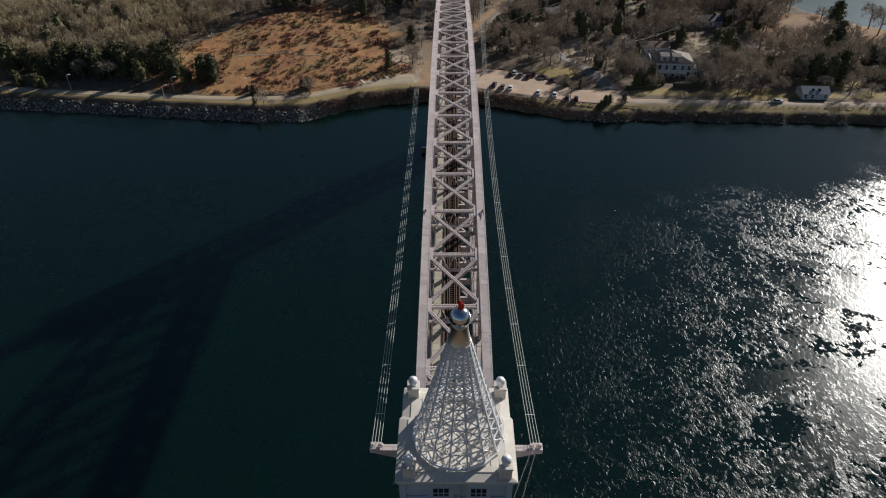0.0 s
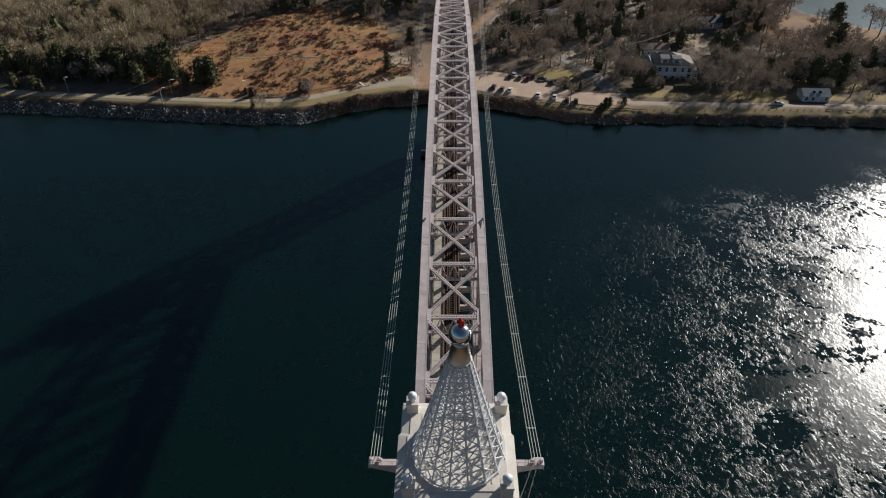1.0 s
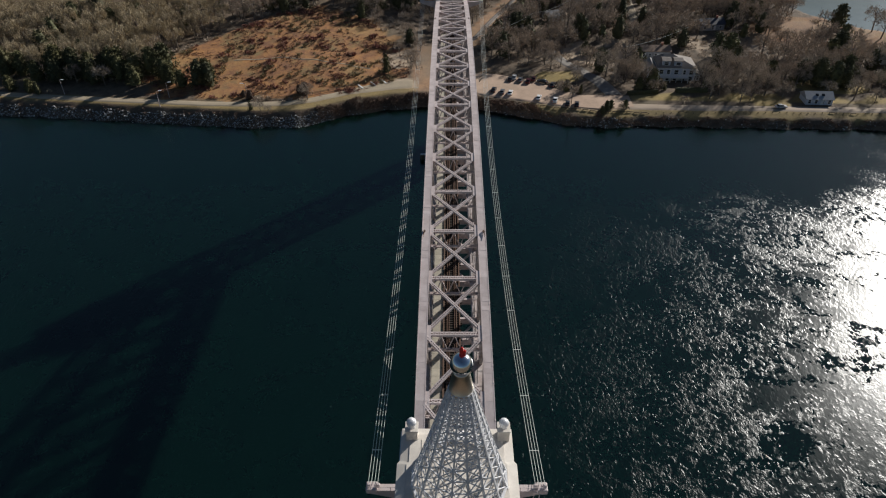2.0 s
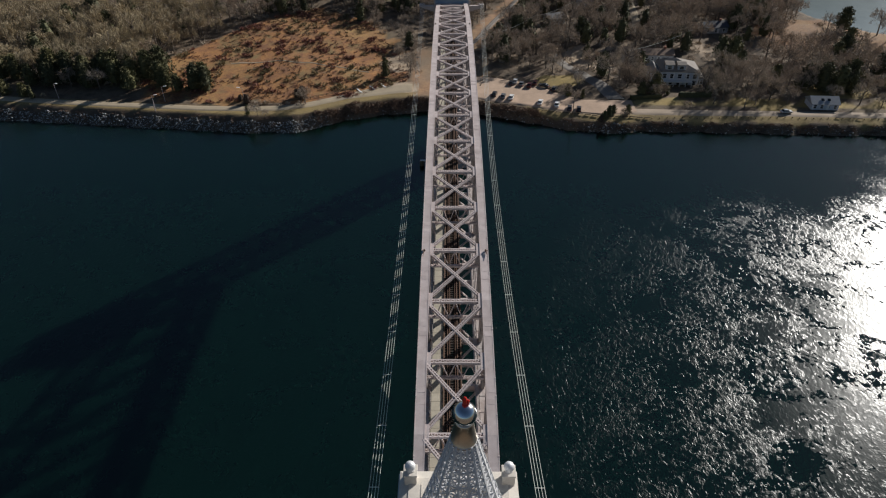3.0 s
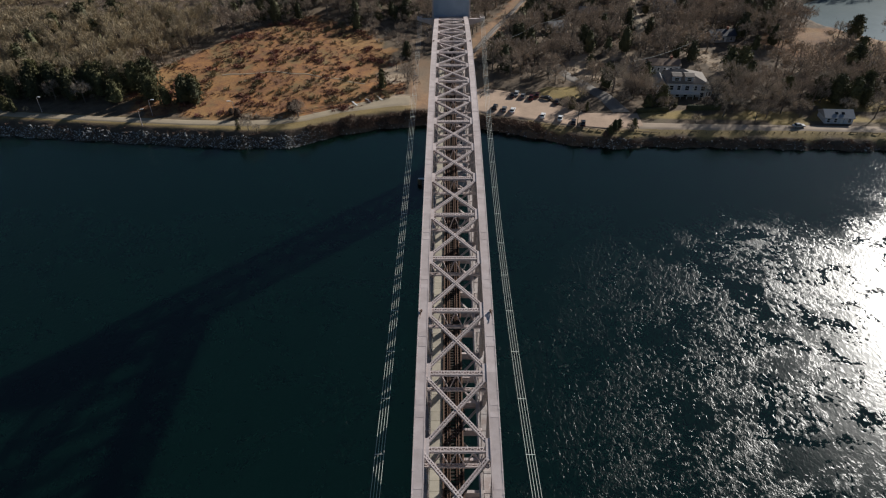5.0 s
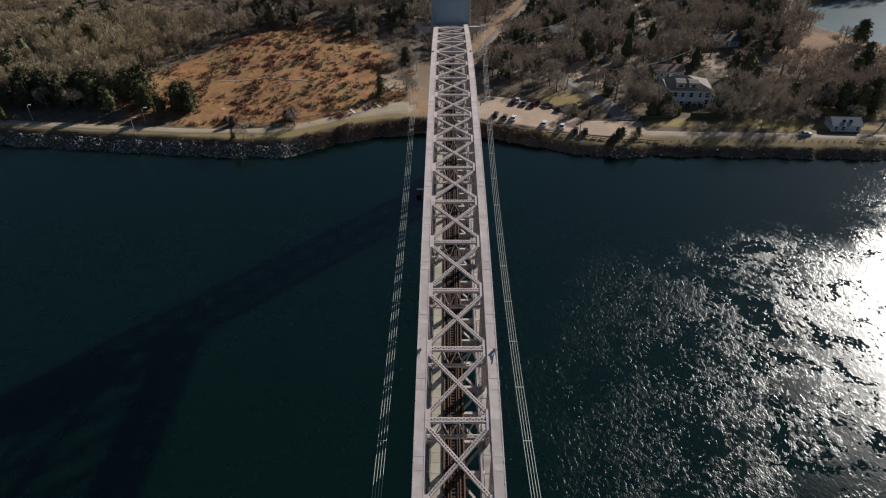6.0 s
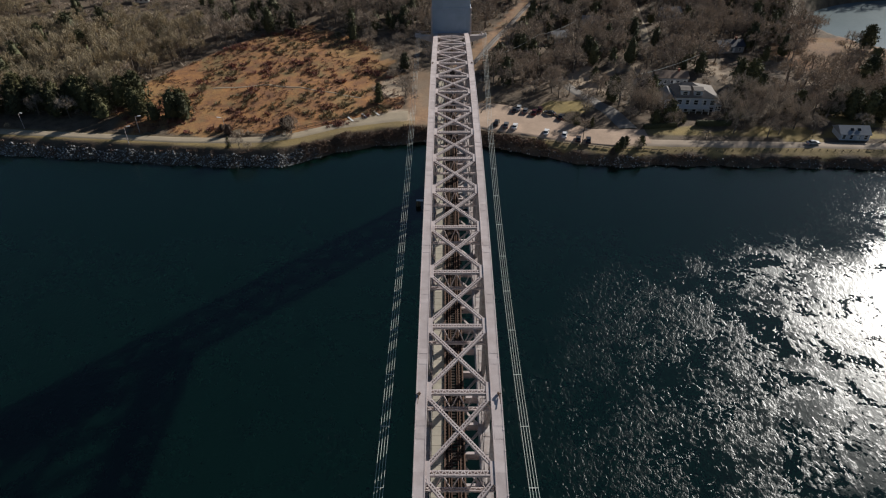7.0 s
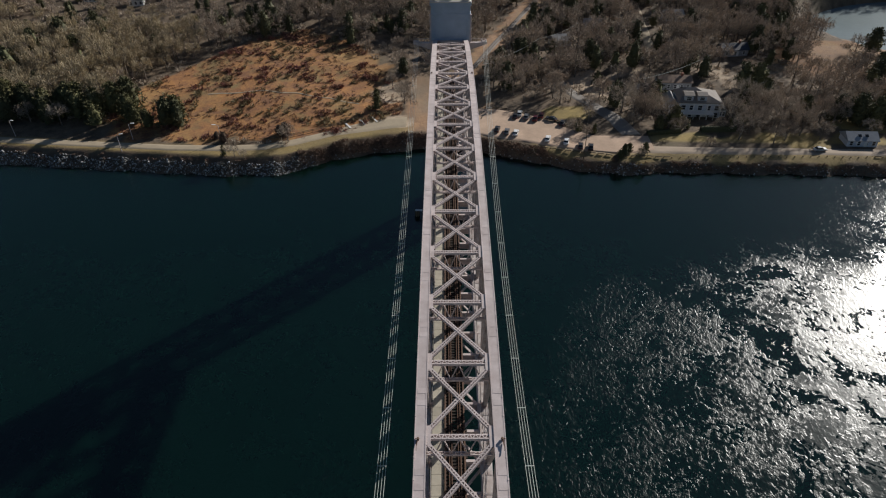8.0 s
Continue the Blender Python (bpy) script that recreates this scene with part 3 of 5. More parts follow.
# light brackets on the chords
for i in (4, 14):
    for sx in (-1, 1):
        bm = bmesh.new()
        y, z = post(i) - 0.5, ztop(i)
        box(bm, sx * 4.2 - 0.1, sx * 4.2 + 0.1, y - 0.14, y + 0.14, z - 0.02, z + 0.3, 0.03)
        beam(bm, (sx * 4.2, y, z + 0.2), (sx * 4.32, y - 0.75, z + 0.1), 0.07, 0.1)
        beam(bm, (sx * 4.34, y - 1.3, z + 0.06), (sx * 4.34, y - 0.2, z + 0.06), 0.05, 0.09)
        beam(bm, (sx * 4.5, y + 0.1, z + 0.05), (sx * 4.05, y + 0.1, z + 0.05), 0.06, 0.1)
        part("light_bracket", bm, RUST, span, "dark rusty light bracket")

# ---------------------------------------------------------------- towers
TY0, TY1, TW = -0.35, -11.2, 5.45


ARM_Y = -0.1


def lift_tower():
    t = empty("lift_tower")
    tagged(t, "tall grey steel lift tower with machinery house on a concrete pier", "bridge tower", "towers of the lift bridge")
    bm = bmesh.new()
    box(bm, -8, 8, TY1 - 2.5, TY0 + 1.5, -8.5, 3.2, 0.5)
    box(bm, -7.2, 7.2, TY1 - 1.7, TY0 + 0.7, 3.2, 4.4, 0.2)
    part("pier", bm, CONCRETE, t, "stained concrete pier in the water")
    ys = (TY0 - 0.9, TY1 + 0.9)
    xs = (-4.7, 4.7)
    for x in xs:
        for y in ys:
            bm = bmesh.new()
            box(bm, x - 0.7, x + 0.7, y - 0.7, y + 0.7, 4.4, 55.6)
            for k in range(12):
                z = 6 + k * 4.3
                box(bm, x - 0.74, x + 0.74, y - 0.74, y + 0.74, z, z + 0.3)
            part("tower_leg", bm, STEEL, t)
    levels = [4.6 + k * 7.25 for k in range(8)]
    for a, b in zip(levels, levels[1:]):
        for p, q in (((xs[0], ys[0]), (xs[1], ys[0])), ((xs[0], ys[1]), (xs[1], ys[1])), ((xs[0], ys[0]), (xs[0], ys[1])), ((xs[1], ys[0]), (xs[1], ys[1]))):
            bm = bmesh.new()
            up = (0, 1, 0) if p[1] == q[1] else (1, 0, 0)
            beam(bm, (*p, a), (*q, b), 0.5, 0.4, up)
            beam(bm, (*q, a), (*p, b), 0.5, 0.44, up)
            beam(bm, (*p, b), (*q, b), 0.7, 0.5, up)
            part("tower_bracing", bm, STEEL, t)
    # machinery house
    for name, x, y0, y1, z0, z1 in (("house_wall", 5.0, 0.7, 0.35, 55.7, 64.9), ("house_sill", 5.2, 0.5, 0.15, 55.4, 55.8),
                                    ("string_course", 5.15, 0.55, 0.2, 61.8, 62.3), ("cornice", 5.3, 0.4, 0.1, 64.4, 65.12)):
        bm = bmesh.new()
        box(bm, -x, x, TY1 + y0, TY0 - y1, z0, z1, 0.04)
        part(name, bm, HOUSE_STEEL, t, "grey sheet-clad machinery house wall" if name == "house_wall" else "")
    for x in (-4.85, 4.85):
        for y0, y1, z in ((TY0 - 0.5, TY0 - 0.18, 61.8), (TY1 + 0.5, TY1 + 0.8, 64.4)):
            bm = bmesh.new()
            box(bm, x - 0.3, x + 0.3, y0, y1, 55.8, z, 0.03)
            part("pilaster", bm, HOUSE_STEEL, t)
    for sx in (-1, 1):
        bm = bmesh.new()
        box(bm, sx * 5.16 - 0.2, sx * 5.16 + 0.2, TY0 - 0.75, TY0 - 0.05, 55.2, 62.2, 0.03)
        for z in (56.4, 58.4, 60.4, 62.0):
            box(bm, sx * 5.16 - 0.26, sx * 5.16 + 0.26, TY0 - 0.8, TY0 - 0.0, z, z + 0.16)
        part("guide_post", bm, STEEL, t, "pale steel guide post beside the house")
    bm = bmesh.new()
    box(bm, -3.9, 3.9, TY0 - 0.34, TY0 - 0.26, 56.4, 61.2, 0.03)
    box(bm, -3.5, 3.5, TY0 - 0.28, TY0 - 0.22, 56.9, 60.7, 0.02)
    part("sheave_panel", bm, HOUSE_STEEL, t)
    for x in (-1.35, 2.1):
        w = empty("window")
        w.parent = t
        y = TY1 + 0.69
        bm = bmesh.new()
        box(bm, x - 0.95, x + 0.95, y - 0.05, y, 62.2, 64.1)
        part("glass", bm, DARKGLASS, w)
        bm = bmesh.new()
        for k in range(4):
            beam(bm, (x - 0.75 + k * 0.5, y - 0.09, 62.2), (x - 0.75 + k * 0.5, y - 0.09, 63.6), 0.07, 0.07)
        for z in (62.3, 61.8, 62.8, 63.6):
            beam(bm, (x - 0.78, y - 0.09, z), (x + 0.78, y - 0.09, z), 0.07, 0.07)
        box(bm, x - 1.15, x - 0.75, y - 0.1, y + 0.02, 62.1, 64.15)
        box(bm, x + 0.75, x + 1.15, y - 0.1, y + 0.02, 62.1, 64.15)
        box(bm, x - 0.75, x + 0.75, y - 0.1, y + 0.02, 63.65, 64.15)
        part("window_frame", bm, HOUSE_STEEL, w)
    bm = bmesh.new()
    for x in (0.25, 0.75):
        beam(bm, (x, TY1 + 0.35, 57), (x, TY1 + 0.35, 65.35), 0.07, 0.07)
    for k in range(27):
        beam(bm, (0.25, TY1 + 0.35, 57.2 + k * 0.3), (0.75, TY1 + 0.35, 57.2 + k * 0.3), 0.04, 0.04, (0, 1, 0))
    part("ladder", bm, STEEL, t)
    # roof: narrower towards the span, shallow hips rising to a kerb under the spire
    bm = bmesh.new()
    outer = ((-5.2, TY0), (5.3, TY0), (5.3, TY0 - 3.6), (TW + 0.08, TY0 - 3.9), (TW + 0.08, TY1), (-TW, TY1), (-TW, TY0 - 3.9), (-5.2, TY0 - 3.6))
    cy = -5.9
    tiers = [[bm.verts.new((x * k, cy + (y - cy) * k, z)) for x, y in outer] for z, k in ((65.1, 0.985), (65.2, 0.985), (65.22, 1), (65.4, 1), (65.44, 0.995), (65.66, 0.84), (65.72, 0.835))]
    for p, q in zip(tiers, tiers[1:]):
        for k in range(8):
            bm.faces.new((p[k], p[(k + 1) % 8], q[(k + 1) % 8], q[k]))
    bm.faces.new(tiers[0])
    bm.faces.new(tiers[-1])
    part("roof", bm, ROOF, t, "pale weathered sheet roof with low hips")
    for x in (-3.2, -1.1, 1.1, 3.2):
        bm = bmesh.new()
        beam(bm, (x, TY1 + 1.6, 65.74), (x, TY0 - 1.5, 65.74), 0.06, 0.06)
        part("roof_seam", bm, ROOF, t)
    for sx in (-1, 1):
        bm = bmesh.new()
        for k in range(5):
            a, b = 5.0 + k * 0.8, 5.0 + (k + 1) * 0.8
            ha, hb = 1.9 - k * 0.27, 1.9 - (k + 1) * 0.27
            vs = [bm.verts.new((sx * x, ARM_Y + w, z)) for x, hh in ((a, ha), (b, hb)) for w, z in ((-0.4, 55.2), (0.4, 55.2), (0.4, 55.2 - hh), (-0.4, 55.2 - hh))]
            for q in ((0, 1, 5, 4), (1, 2, 6, 5), (2, 3, 7, 6), (3, 0, 4, 7), (0, 1, 2, 3), (4, 5, 6, 7)):
                bm.faces.new([vs[j] for j in q])
        box(bm, sx * 9.0 - 0.58 + 0.15, sx * 9.0 + 0.58 + 0.15, ARM_Y - 0.55, ARM_Y + 0.55, 54.8, 55.5, 0.08)
        for x in (8.3, 9.3):
            turned(bm, [(0.22, 55.4), (0.24, 55.7), (0.14, 55.85)], sx * x + 0.15, ARM_Y, 10)
        beam(bm, (sx * 5, ARM_Y - 0.5, 56.0), (sx * 9.2, ARM_Y - 0.5, 56.0), 0.05, 0.05)
        for x in (5.6, 6.8, 8.0, 9.1):
            beam(bm, (sx * x, ARM_Y - 0.5, 55.2), (sx * x, ARM_Y - 0.5, 56.0), 0.05, 0.05)
        part("cable_arm", bm, STEEL, t)
        if sx > 0:
            for x, y, z in ((6.4, -3.6, 50.0), (6.9, -4.6, 48.0)):
                bm = bmesh.new()
                beam(bm, (x + 2.2, ARM_Y, 55.0), (x, y, z), 0.08, 0.08)
                part("arm_stay", bm, STEEL_LOW, t)
            bm = bmesh.new()
            for k in range(6):
                beam(bm, (5.4 + k * 0.3, -7.4, 46.0), (5.4 + k * 0.3, -5.0, 52.5 - k * 0.9), 0.06, 0.06)
            for z in (47.0, 48.6, 50.2):
                beam(bm, (5.4, -6.2, z), (7.2, -6.2, z), 0.06, 0.06)
            part("cable_rack", bm, STEEL_LOW, t, "rusty open rack of cables on the tower side")
    return t


near_tower = lift_tower()
MIRROR = pose(0, SPAN, 0, 0, 0, 180)
copy_thing(near_tower, MIRROR)

# spire
SPX, SPY, SPZ = 0.24, -6.1, 65.72
spire = empty("lattice_spire", SPX, SPY, SPZ)
tagged(spire, "conical silver lattice spire topped by a polished ball", "spire", "spires of the lift bridge")
RB, RT, ZH = 4.3, 0.96, 12.23
RIBS = 16


def cone_r(z):
    k = z / ZH
    return RB + (RT - RB) * (k ** 0.93)


levels, z = [0.25], 0.25
gap = 1.45
while z + gap < ZH - 0.2:
    z += gap
    gap = max(0.56, gap * 0.91)
    levels.append(z)
levels.append(ZH)
for k in range(RIBS):
    a = 2 * math.pi * (k + 0.5) / RIBS
    bm = bmesh.new()
    for p, q in zip(levels, levels[1:]):
        beam(bm, (cone_r(p) * math.cos(a), cone_r(p) * math.sin(a), p), (cone_r(q) * math.cos(a), cone_r(q) * math.sin(a), q), 0.15, 0.17, (math.cos(a), math.sin(a), 0.3))
    beam(bm, (cone_r(0) * math.cos(a), cone_r(0) * math.sin(a), 0), (cone_r(0.25) * math.cos(a), cone_r(0.25) * math.sin(a), 0.3), 0.2, 0.2)
    part("rib", bm, SPIRE, spire)
for j, zz in enumerate(levels):
    bm = bmesh.new()
    w = 0.24 if j == 0 else 0.11
    r = cone_r(zz)
    hoop = [[bm.verts.new(((r + u * w / 2) * math.cos(2 * math.pi * (k + 0.5) / RIBS), (r + u * w / 2) * math.sin(2 * math.pi * (k + 0.5) / RIBS), zz + v * w / 2))
             for u, v in ((-1, -1), (1, -1), (1, 1), (-1, 1))] for k in range(RIBS)]
    for k in range(RIBS):
        for i in range(4):
            bm.faces.new((hoop[k][i], hoop[k][(i + 1) % 4], hoop[(k + 1) % RIBS][(i + 1) % 4], hoop[(k + 1) % RIBS][i]))
    part("ring", bm, SPIRE, spire)
bm = bmesh.new()
for p, q in zip(levels, levels[1:]):
    for k in range(RIBS):
        a, b = 2 * math.pi * (k + 0.5) / RIBS, 2 * math.pi * (k + 1.5) / RIBS
        for u, w in ((a, b), (b, a)):
            beam(bm, (cone_r(p) * math.cos(u), cone_r(p) * math.sin(u), p), (cone_r(q) * math.cos(w), cone_r(q) * math.sin(w), q), 0.05 + 0.045 * cone_r(p) / RB, 0.05 + 0.045 * cone_r(p) / RB)
part("lattice", bm, SPIRE, spire, "criss-cross silver lattice bars")["kind"] = "stuff"
bm = bmesh.new()
turned(bm, [(1.02, ZH - 0.1), (1.02, ZH), (0.97, ZH + 0.05), (0.8, ZH + 1.0), (0.66, ZH + 1.85), (0.7, ZH + 1.95), (0.5, ZH + 2.05)], seg=28)
smooth(part("cap", bm, BRONZE, spire, "dull bronze-coloured metal cone"))
bm = bmesh.new()
turned(bm, ball_profile(0.89, ZH + 2.75, 16, -0.85), seg=32)
smooth(part("ball", bm, METAL, spire, "polished silver ball"))
bm = bmesh.new()
turned(bm, [(0.2, ZH + 3.58), (0.2, ZH + 3.73), (0.13, ZH + 3.78), (0.16, ZH + 3.83), (0.17, ZH + 4.23), (0.12, ZH + 4.38), (0.05, ZH + 4.48)], seg=14)
turned(bm, [(0.1, ZH + 3.63), (0.12, ZH + 4.03), (0.05, ZH + 4.13)], 0.22, 0.05, 10)
part("beacon", bm, RED, spire, "red warning beacon")
copy_thing(spire, pose(-SPX, SPAN - SPY, SPZ, 0, 0, 180))

# corner balls on the roofs
fin = empty("finial", 0, 0, 0)
tagged(fin, "silver ball finial on a square pedestal at the roof corner", "finial", "ball finials on the tower roofs")
bm = bmesh.new()
box(bm, -0.55, 0.55, -0.55, 0.55, -0.85, 0.85, 0.05)
box(bm, -0.62, 0.62, -0.62, 0.62, 0.75, 0.92, 0.03)
part("pedestal", bm, ROOF, fin)
bm = bmesh.new()
turned(bm, [(0.35, 0.92), (0.22, 1.05), (0.22, 1.12)] + ball_profile(0.47, 1.52, 10, -0.8), seg=20)
smooth(part("ball", bm, SPIRE, fin))
first = True
for sx in (-1, 1):
    for y in (TY0 - 1.0, TY1 + 0.85):
        spots = ((0.12 + sx * 4.3, y), (-0.12 + sx * 4.3, SPAN - y))
        for x, yy in spots:
            if first:
                fin.matrix_basis = pose(x, yy, 66.1)
                first = False
            else:
                copy_thing(fin, pose(x, yy, 66.1))

# overhead wires from tower to tower
A0, A1, SAG = ARM_Y, SPAN - ARM_Y, 9.0


def sag(y):
    u = (y - A0) / (A1 - A0) * 2 - 1
    return 55.8 - SAG * (1 - u * u)


def sway(y):
    """The wind sets the wires over to one side."""
    u = (y - A0) / (A1 - A0) * 2 - 1
    return 0.12 - 0.5 * (1 - u * u)


for sx in (-1, 1):
    bundle = empty("cable_bundle")
    tagged(bundle, "four sagging galvanised wires with spacers between the towers", "cables", "wire bundles beside the span")
    for dx in (8.3, 8.63, 8.97, 9.3):
        bm = bmesh.new()
        ys = [A0 + (A1 - A0) * k / 48 for k in range(49)]
        for p, q in zip(ys, ys[1:]):
            beam(bm, (sx * dx + sway(p), p, sag(p)), (sx * dx + sway(q), q, sag(q)), 0.045, 0.045)
        part("wire", bm, WIRE, bundle)
    y = A0 + 5
    while y < A1 - 4:
        bm = bmesh.new()
        beam(bm, (sx * 8.25 + sway(y), y, sag(y)), (sx * 9.35 + sway(y), y, sag(y)), 0.07, 0.05)
        part("spacer", bm, WIRE, bundle)
        y += 9.4

# ---------------------------------------------------------------- approach track behind the far tower
approach = empty("approach_span", 0, 0, 0)
tagged(approach, "low plate girder railway approach span to the shore", "bridge span")
for dx in (-1.6, 1.6):
    bm = bmesh.new()
    beam(bm, (dx, SPAN + 12.5, 3.6), (dx, 213, 3.6), 0.4, 1.5)
    for k in range(12):
        y = SPAN + 13 + k * 2.8
        beam(bm, (dx, y, 2.9), (dx, y, 4.3), 0.5, 0.1, (0, 1, 0))
    part("girder", bm, STEEL_LOW, approach)
bm = bmesh.new()
for k in range(64):
    y = SPAN + 13 + k * 0.55
    box(bm, -1.35, 1.35, y, y + 0.24, 4.36, 4.58)
part("tie_deck", bm, TIE, approach)["kind"] = "stuff"
for dx in (-0.72, 0.72):
    bm = bmesh.new()
    beam(bm, (dx, SPAN + 12.5, 4.68), (dx, 213, 4.68), 0.09, 0.17)
    part("rail", bm, RUST, approach)

line_x = lambda y: 16.6 + (y - 288) * 0.44
draped("railway_bed", tuple((line_x(y) - 1.9, y) for y in range(252, 424, 12)), tuple((line_x(y) + 1.9, y) for y in range(252, 424, 12)), LANE, 0.3, 60, 5, "grey ballast bed of the single railway line", "railway")
shore_track = empty("railway_track", 0, 0, 0)
tagged(shore_track, "rusty rails on the ballast bed behind the tower", "railway track")
for dx in (-0.72, 0.72):
    bm = bmesh.new()
    for y in range(252, 412, 8):
        beam(bm, (line_x(y) + dx, y, float(height(line_x(y), y)) + 0.42), (line_x(y + 8) + dx, y + 8, float(height(line_x(y + 8), y + 8)) + 0.42), 0.1, 0.18)
    part("rail", bm, RUST, shore_track)

# sleepers of the lift span's track
rng = random.Random(11)
bm = bmesh.new()
y = 0.3
while y < SPAN - 0.4:
    far = 1.6 if rng.random() < 0.12 else 1.35
    box(bm, TRACK - 1.35, TRACK + far, y, y + 0.24, ZB + 1.0, ZB + 1.21)
    y += 0.52
part("tie_deck", bm, TIE, span, "dark creosoted timber ties")["kind"] = "stuff"

# timber dolphin at the far pier's corner
dol = empty("mooring_dolphin", -10.2, 166.5, 0)
tagged(dol, "cluster of timber piles with a pale cap beside the pier", "dolphin")
bm = bmesh.new()
for k in range(7):
    a = k * 2 * math.pi / 6
    x, y = (0, 0) if k == 6 else (0.55 * math.cos(a), 0.55 * math.sin(a))
    turned(bm, [(0.25, -6), (0.22, 1.9), (0.18, 2.0)], x, y, 9)
part("pile", bm, TIMBER, dol)
bm = bmesh.new()
box(bm, -0.6, 1.6, -0.4, 0.4, 1.85, 2.1, 0.06)
part("cap", bm, WHITEPAINT, dol)


# ---------------------------------------------------------------- plants
class Heap:
    """Corners and triangles, gathered piece by piece."""
    def __init__(self):
        self.v, self.f, self.n = [], [], 0

    def add(self, v, f):
        self.v.append(np.asarray(v, dtype=np.float32))
        self.f.append(np.asarray(f, dtype=np.int32) + self.n)
        self.n += len(v)

    def arrays(self):
        return np.concatenate(self.v), np.concatenate(self.f)


def limb(heap, a, b, r0, r1, n=4):
    a, b = np.asarray(a, dtype=float), np.asarray(b, dtype=float)
    d = b - a
    d = d / (np.linalg.norm(d) + 1e-9)
    s = np.cross(d, (0.3, 0.9, 0.2))
    s /= np.linalg.norm(s) + 1e-9
    u = np.cross(d, s)
    ang = np.arange(n) * 2 * math.pi / n
    ring = np.cos(ang)[:, None] * s + np.sin(ang)[:, None] * u
    v = np.concatenate([a + ring * r0, b + ring * r1])
    f = []
    for i in range(n):
        j = (i + 1) % n
        f += [(i, j, n + j), (i, n + j, n + i)]
    heap.add(v, f)


def slivers(heap, base, way, length, width, rs):
    """Thin tapering blades from base points along their ways."""
    n = len(base)
    side = np.cross(way, rs.normal(size=(n, 3)))
    side /= np.linalg.norm(side, axis=1)[:, None] + 1e-9
    w = (np.asarray(width) / 2)
    v = np.stack([base - side * w, base + side * w, base + way * np.asarray(length)[:, None]], axis=1).reshape(-1, 3)
    heap.add(v, np.arange(3 * n).reshape(-1, 3))


def bare_tree(seed, tall=13.0, wide=6.0, limbs=9, twigs=26, blade=0.085, boughs=7, rise=0.35):
    """Trunk and limbs in one heap; branches and twigs in another."""
    rs = np.random.RandomState(seed)
    wood, crown = Heap(), Heap()
    p = np.zeros(3)
    r = tall * 0.022
    fork = tall * rs.uniform(0.22, 0.36)
    q = np.array([rs.uniform(-0.3, 0.3), rs.uniform(-0.3, 0.3), fork])
    limb(wood, p - (0, 0, 0.6), q, r * 1.25, r, 6)
    top = q + np.array([rs.uniform(-0.6, 0.6), rs.uniform(-0.6, 0.6), tall * 0.4])
    limb(wood, q, top, r * 0.9, r * 0.35, 5)
    for k in range(limbs):
        a = 2 * math.pi * (k + rs.uniform(-0.35, 0.35)) / limbs
        start = q + (top - q) * rs.uniform(0, 0.75)
        out = wide * rs.uniform(0.45, 0.95)
        end = np.array([start[0] + out * math.cos(a), start[1] + out * math.sin(a), min(tall * 0.97, start[2] + tall * rs.uniform(0.2, 0.45))])
        knee = start + (end - start) * 0.5 + np.array([0, 0, -0.25 * rs.rand() * out])
        limb(wood, start, knee, r * 0.5, r * 0.33, 4)
        limb(wood, knee, end, r * 0.33, r * 0.14, 3)
        for j in range(boughs):
            s = knee + (end - knee) * rs.uniform(-0.5, 1.0)
            # boughs reach for a rounded dome
            b, lift = a + rs.uniform(-0.55, 0.55), rs.uniform(-0.25, 1.0)
            flat = math.sqrt(max(0.0, 1 - lift * lift))
            dome = np.array([math.cos(b) * flat * wide, math.sin(b) * flat * wide, tall * (0.56 + 0.40 * lift)]) * rs.uniform(0.78, 0.95)
            d = dome - np.array([0, 0, tall * 0.45])
            d /= np.linalg.norm(d)
            e = s + (dome - s) * 0.9
            slivers(crown, np.array([s, s]), np.array([e - s, e - s]) / np.linalg.norm(e - s), np.full(2, np.linalg.norm(e - s)), r * 0.3, rs)
            t = rs.uniform(0.3, 1.1, twigs)[:, None] ** 0.8
            base = s + (e - s) * t + rs.normal(size=(twigs, 3)) * tall * 0.028
            way = rs.normal(size=(twigs, 3)) * 0.75 + d * 0.8 + np.array([0, 0, rise])
            way /= np.linalg.norm(way, axis=1)[:, None]
            slivers(crown, base, way, rs.uniform(0.6, 1.35, twigs) * tall / 12, blade, rs)
    return wood.arrays(), crown.arrays()


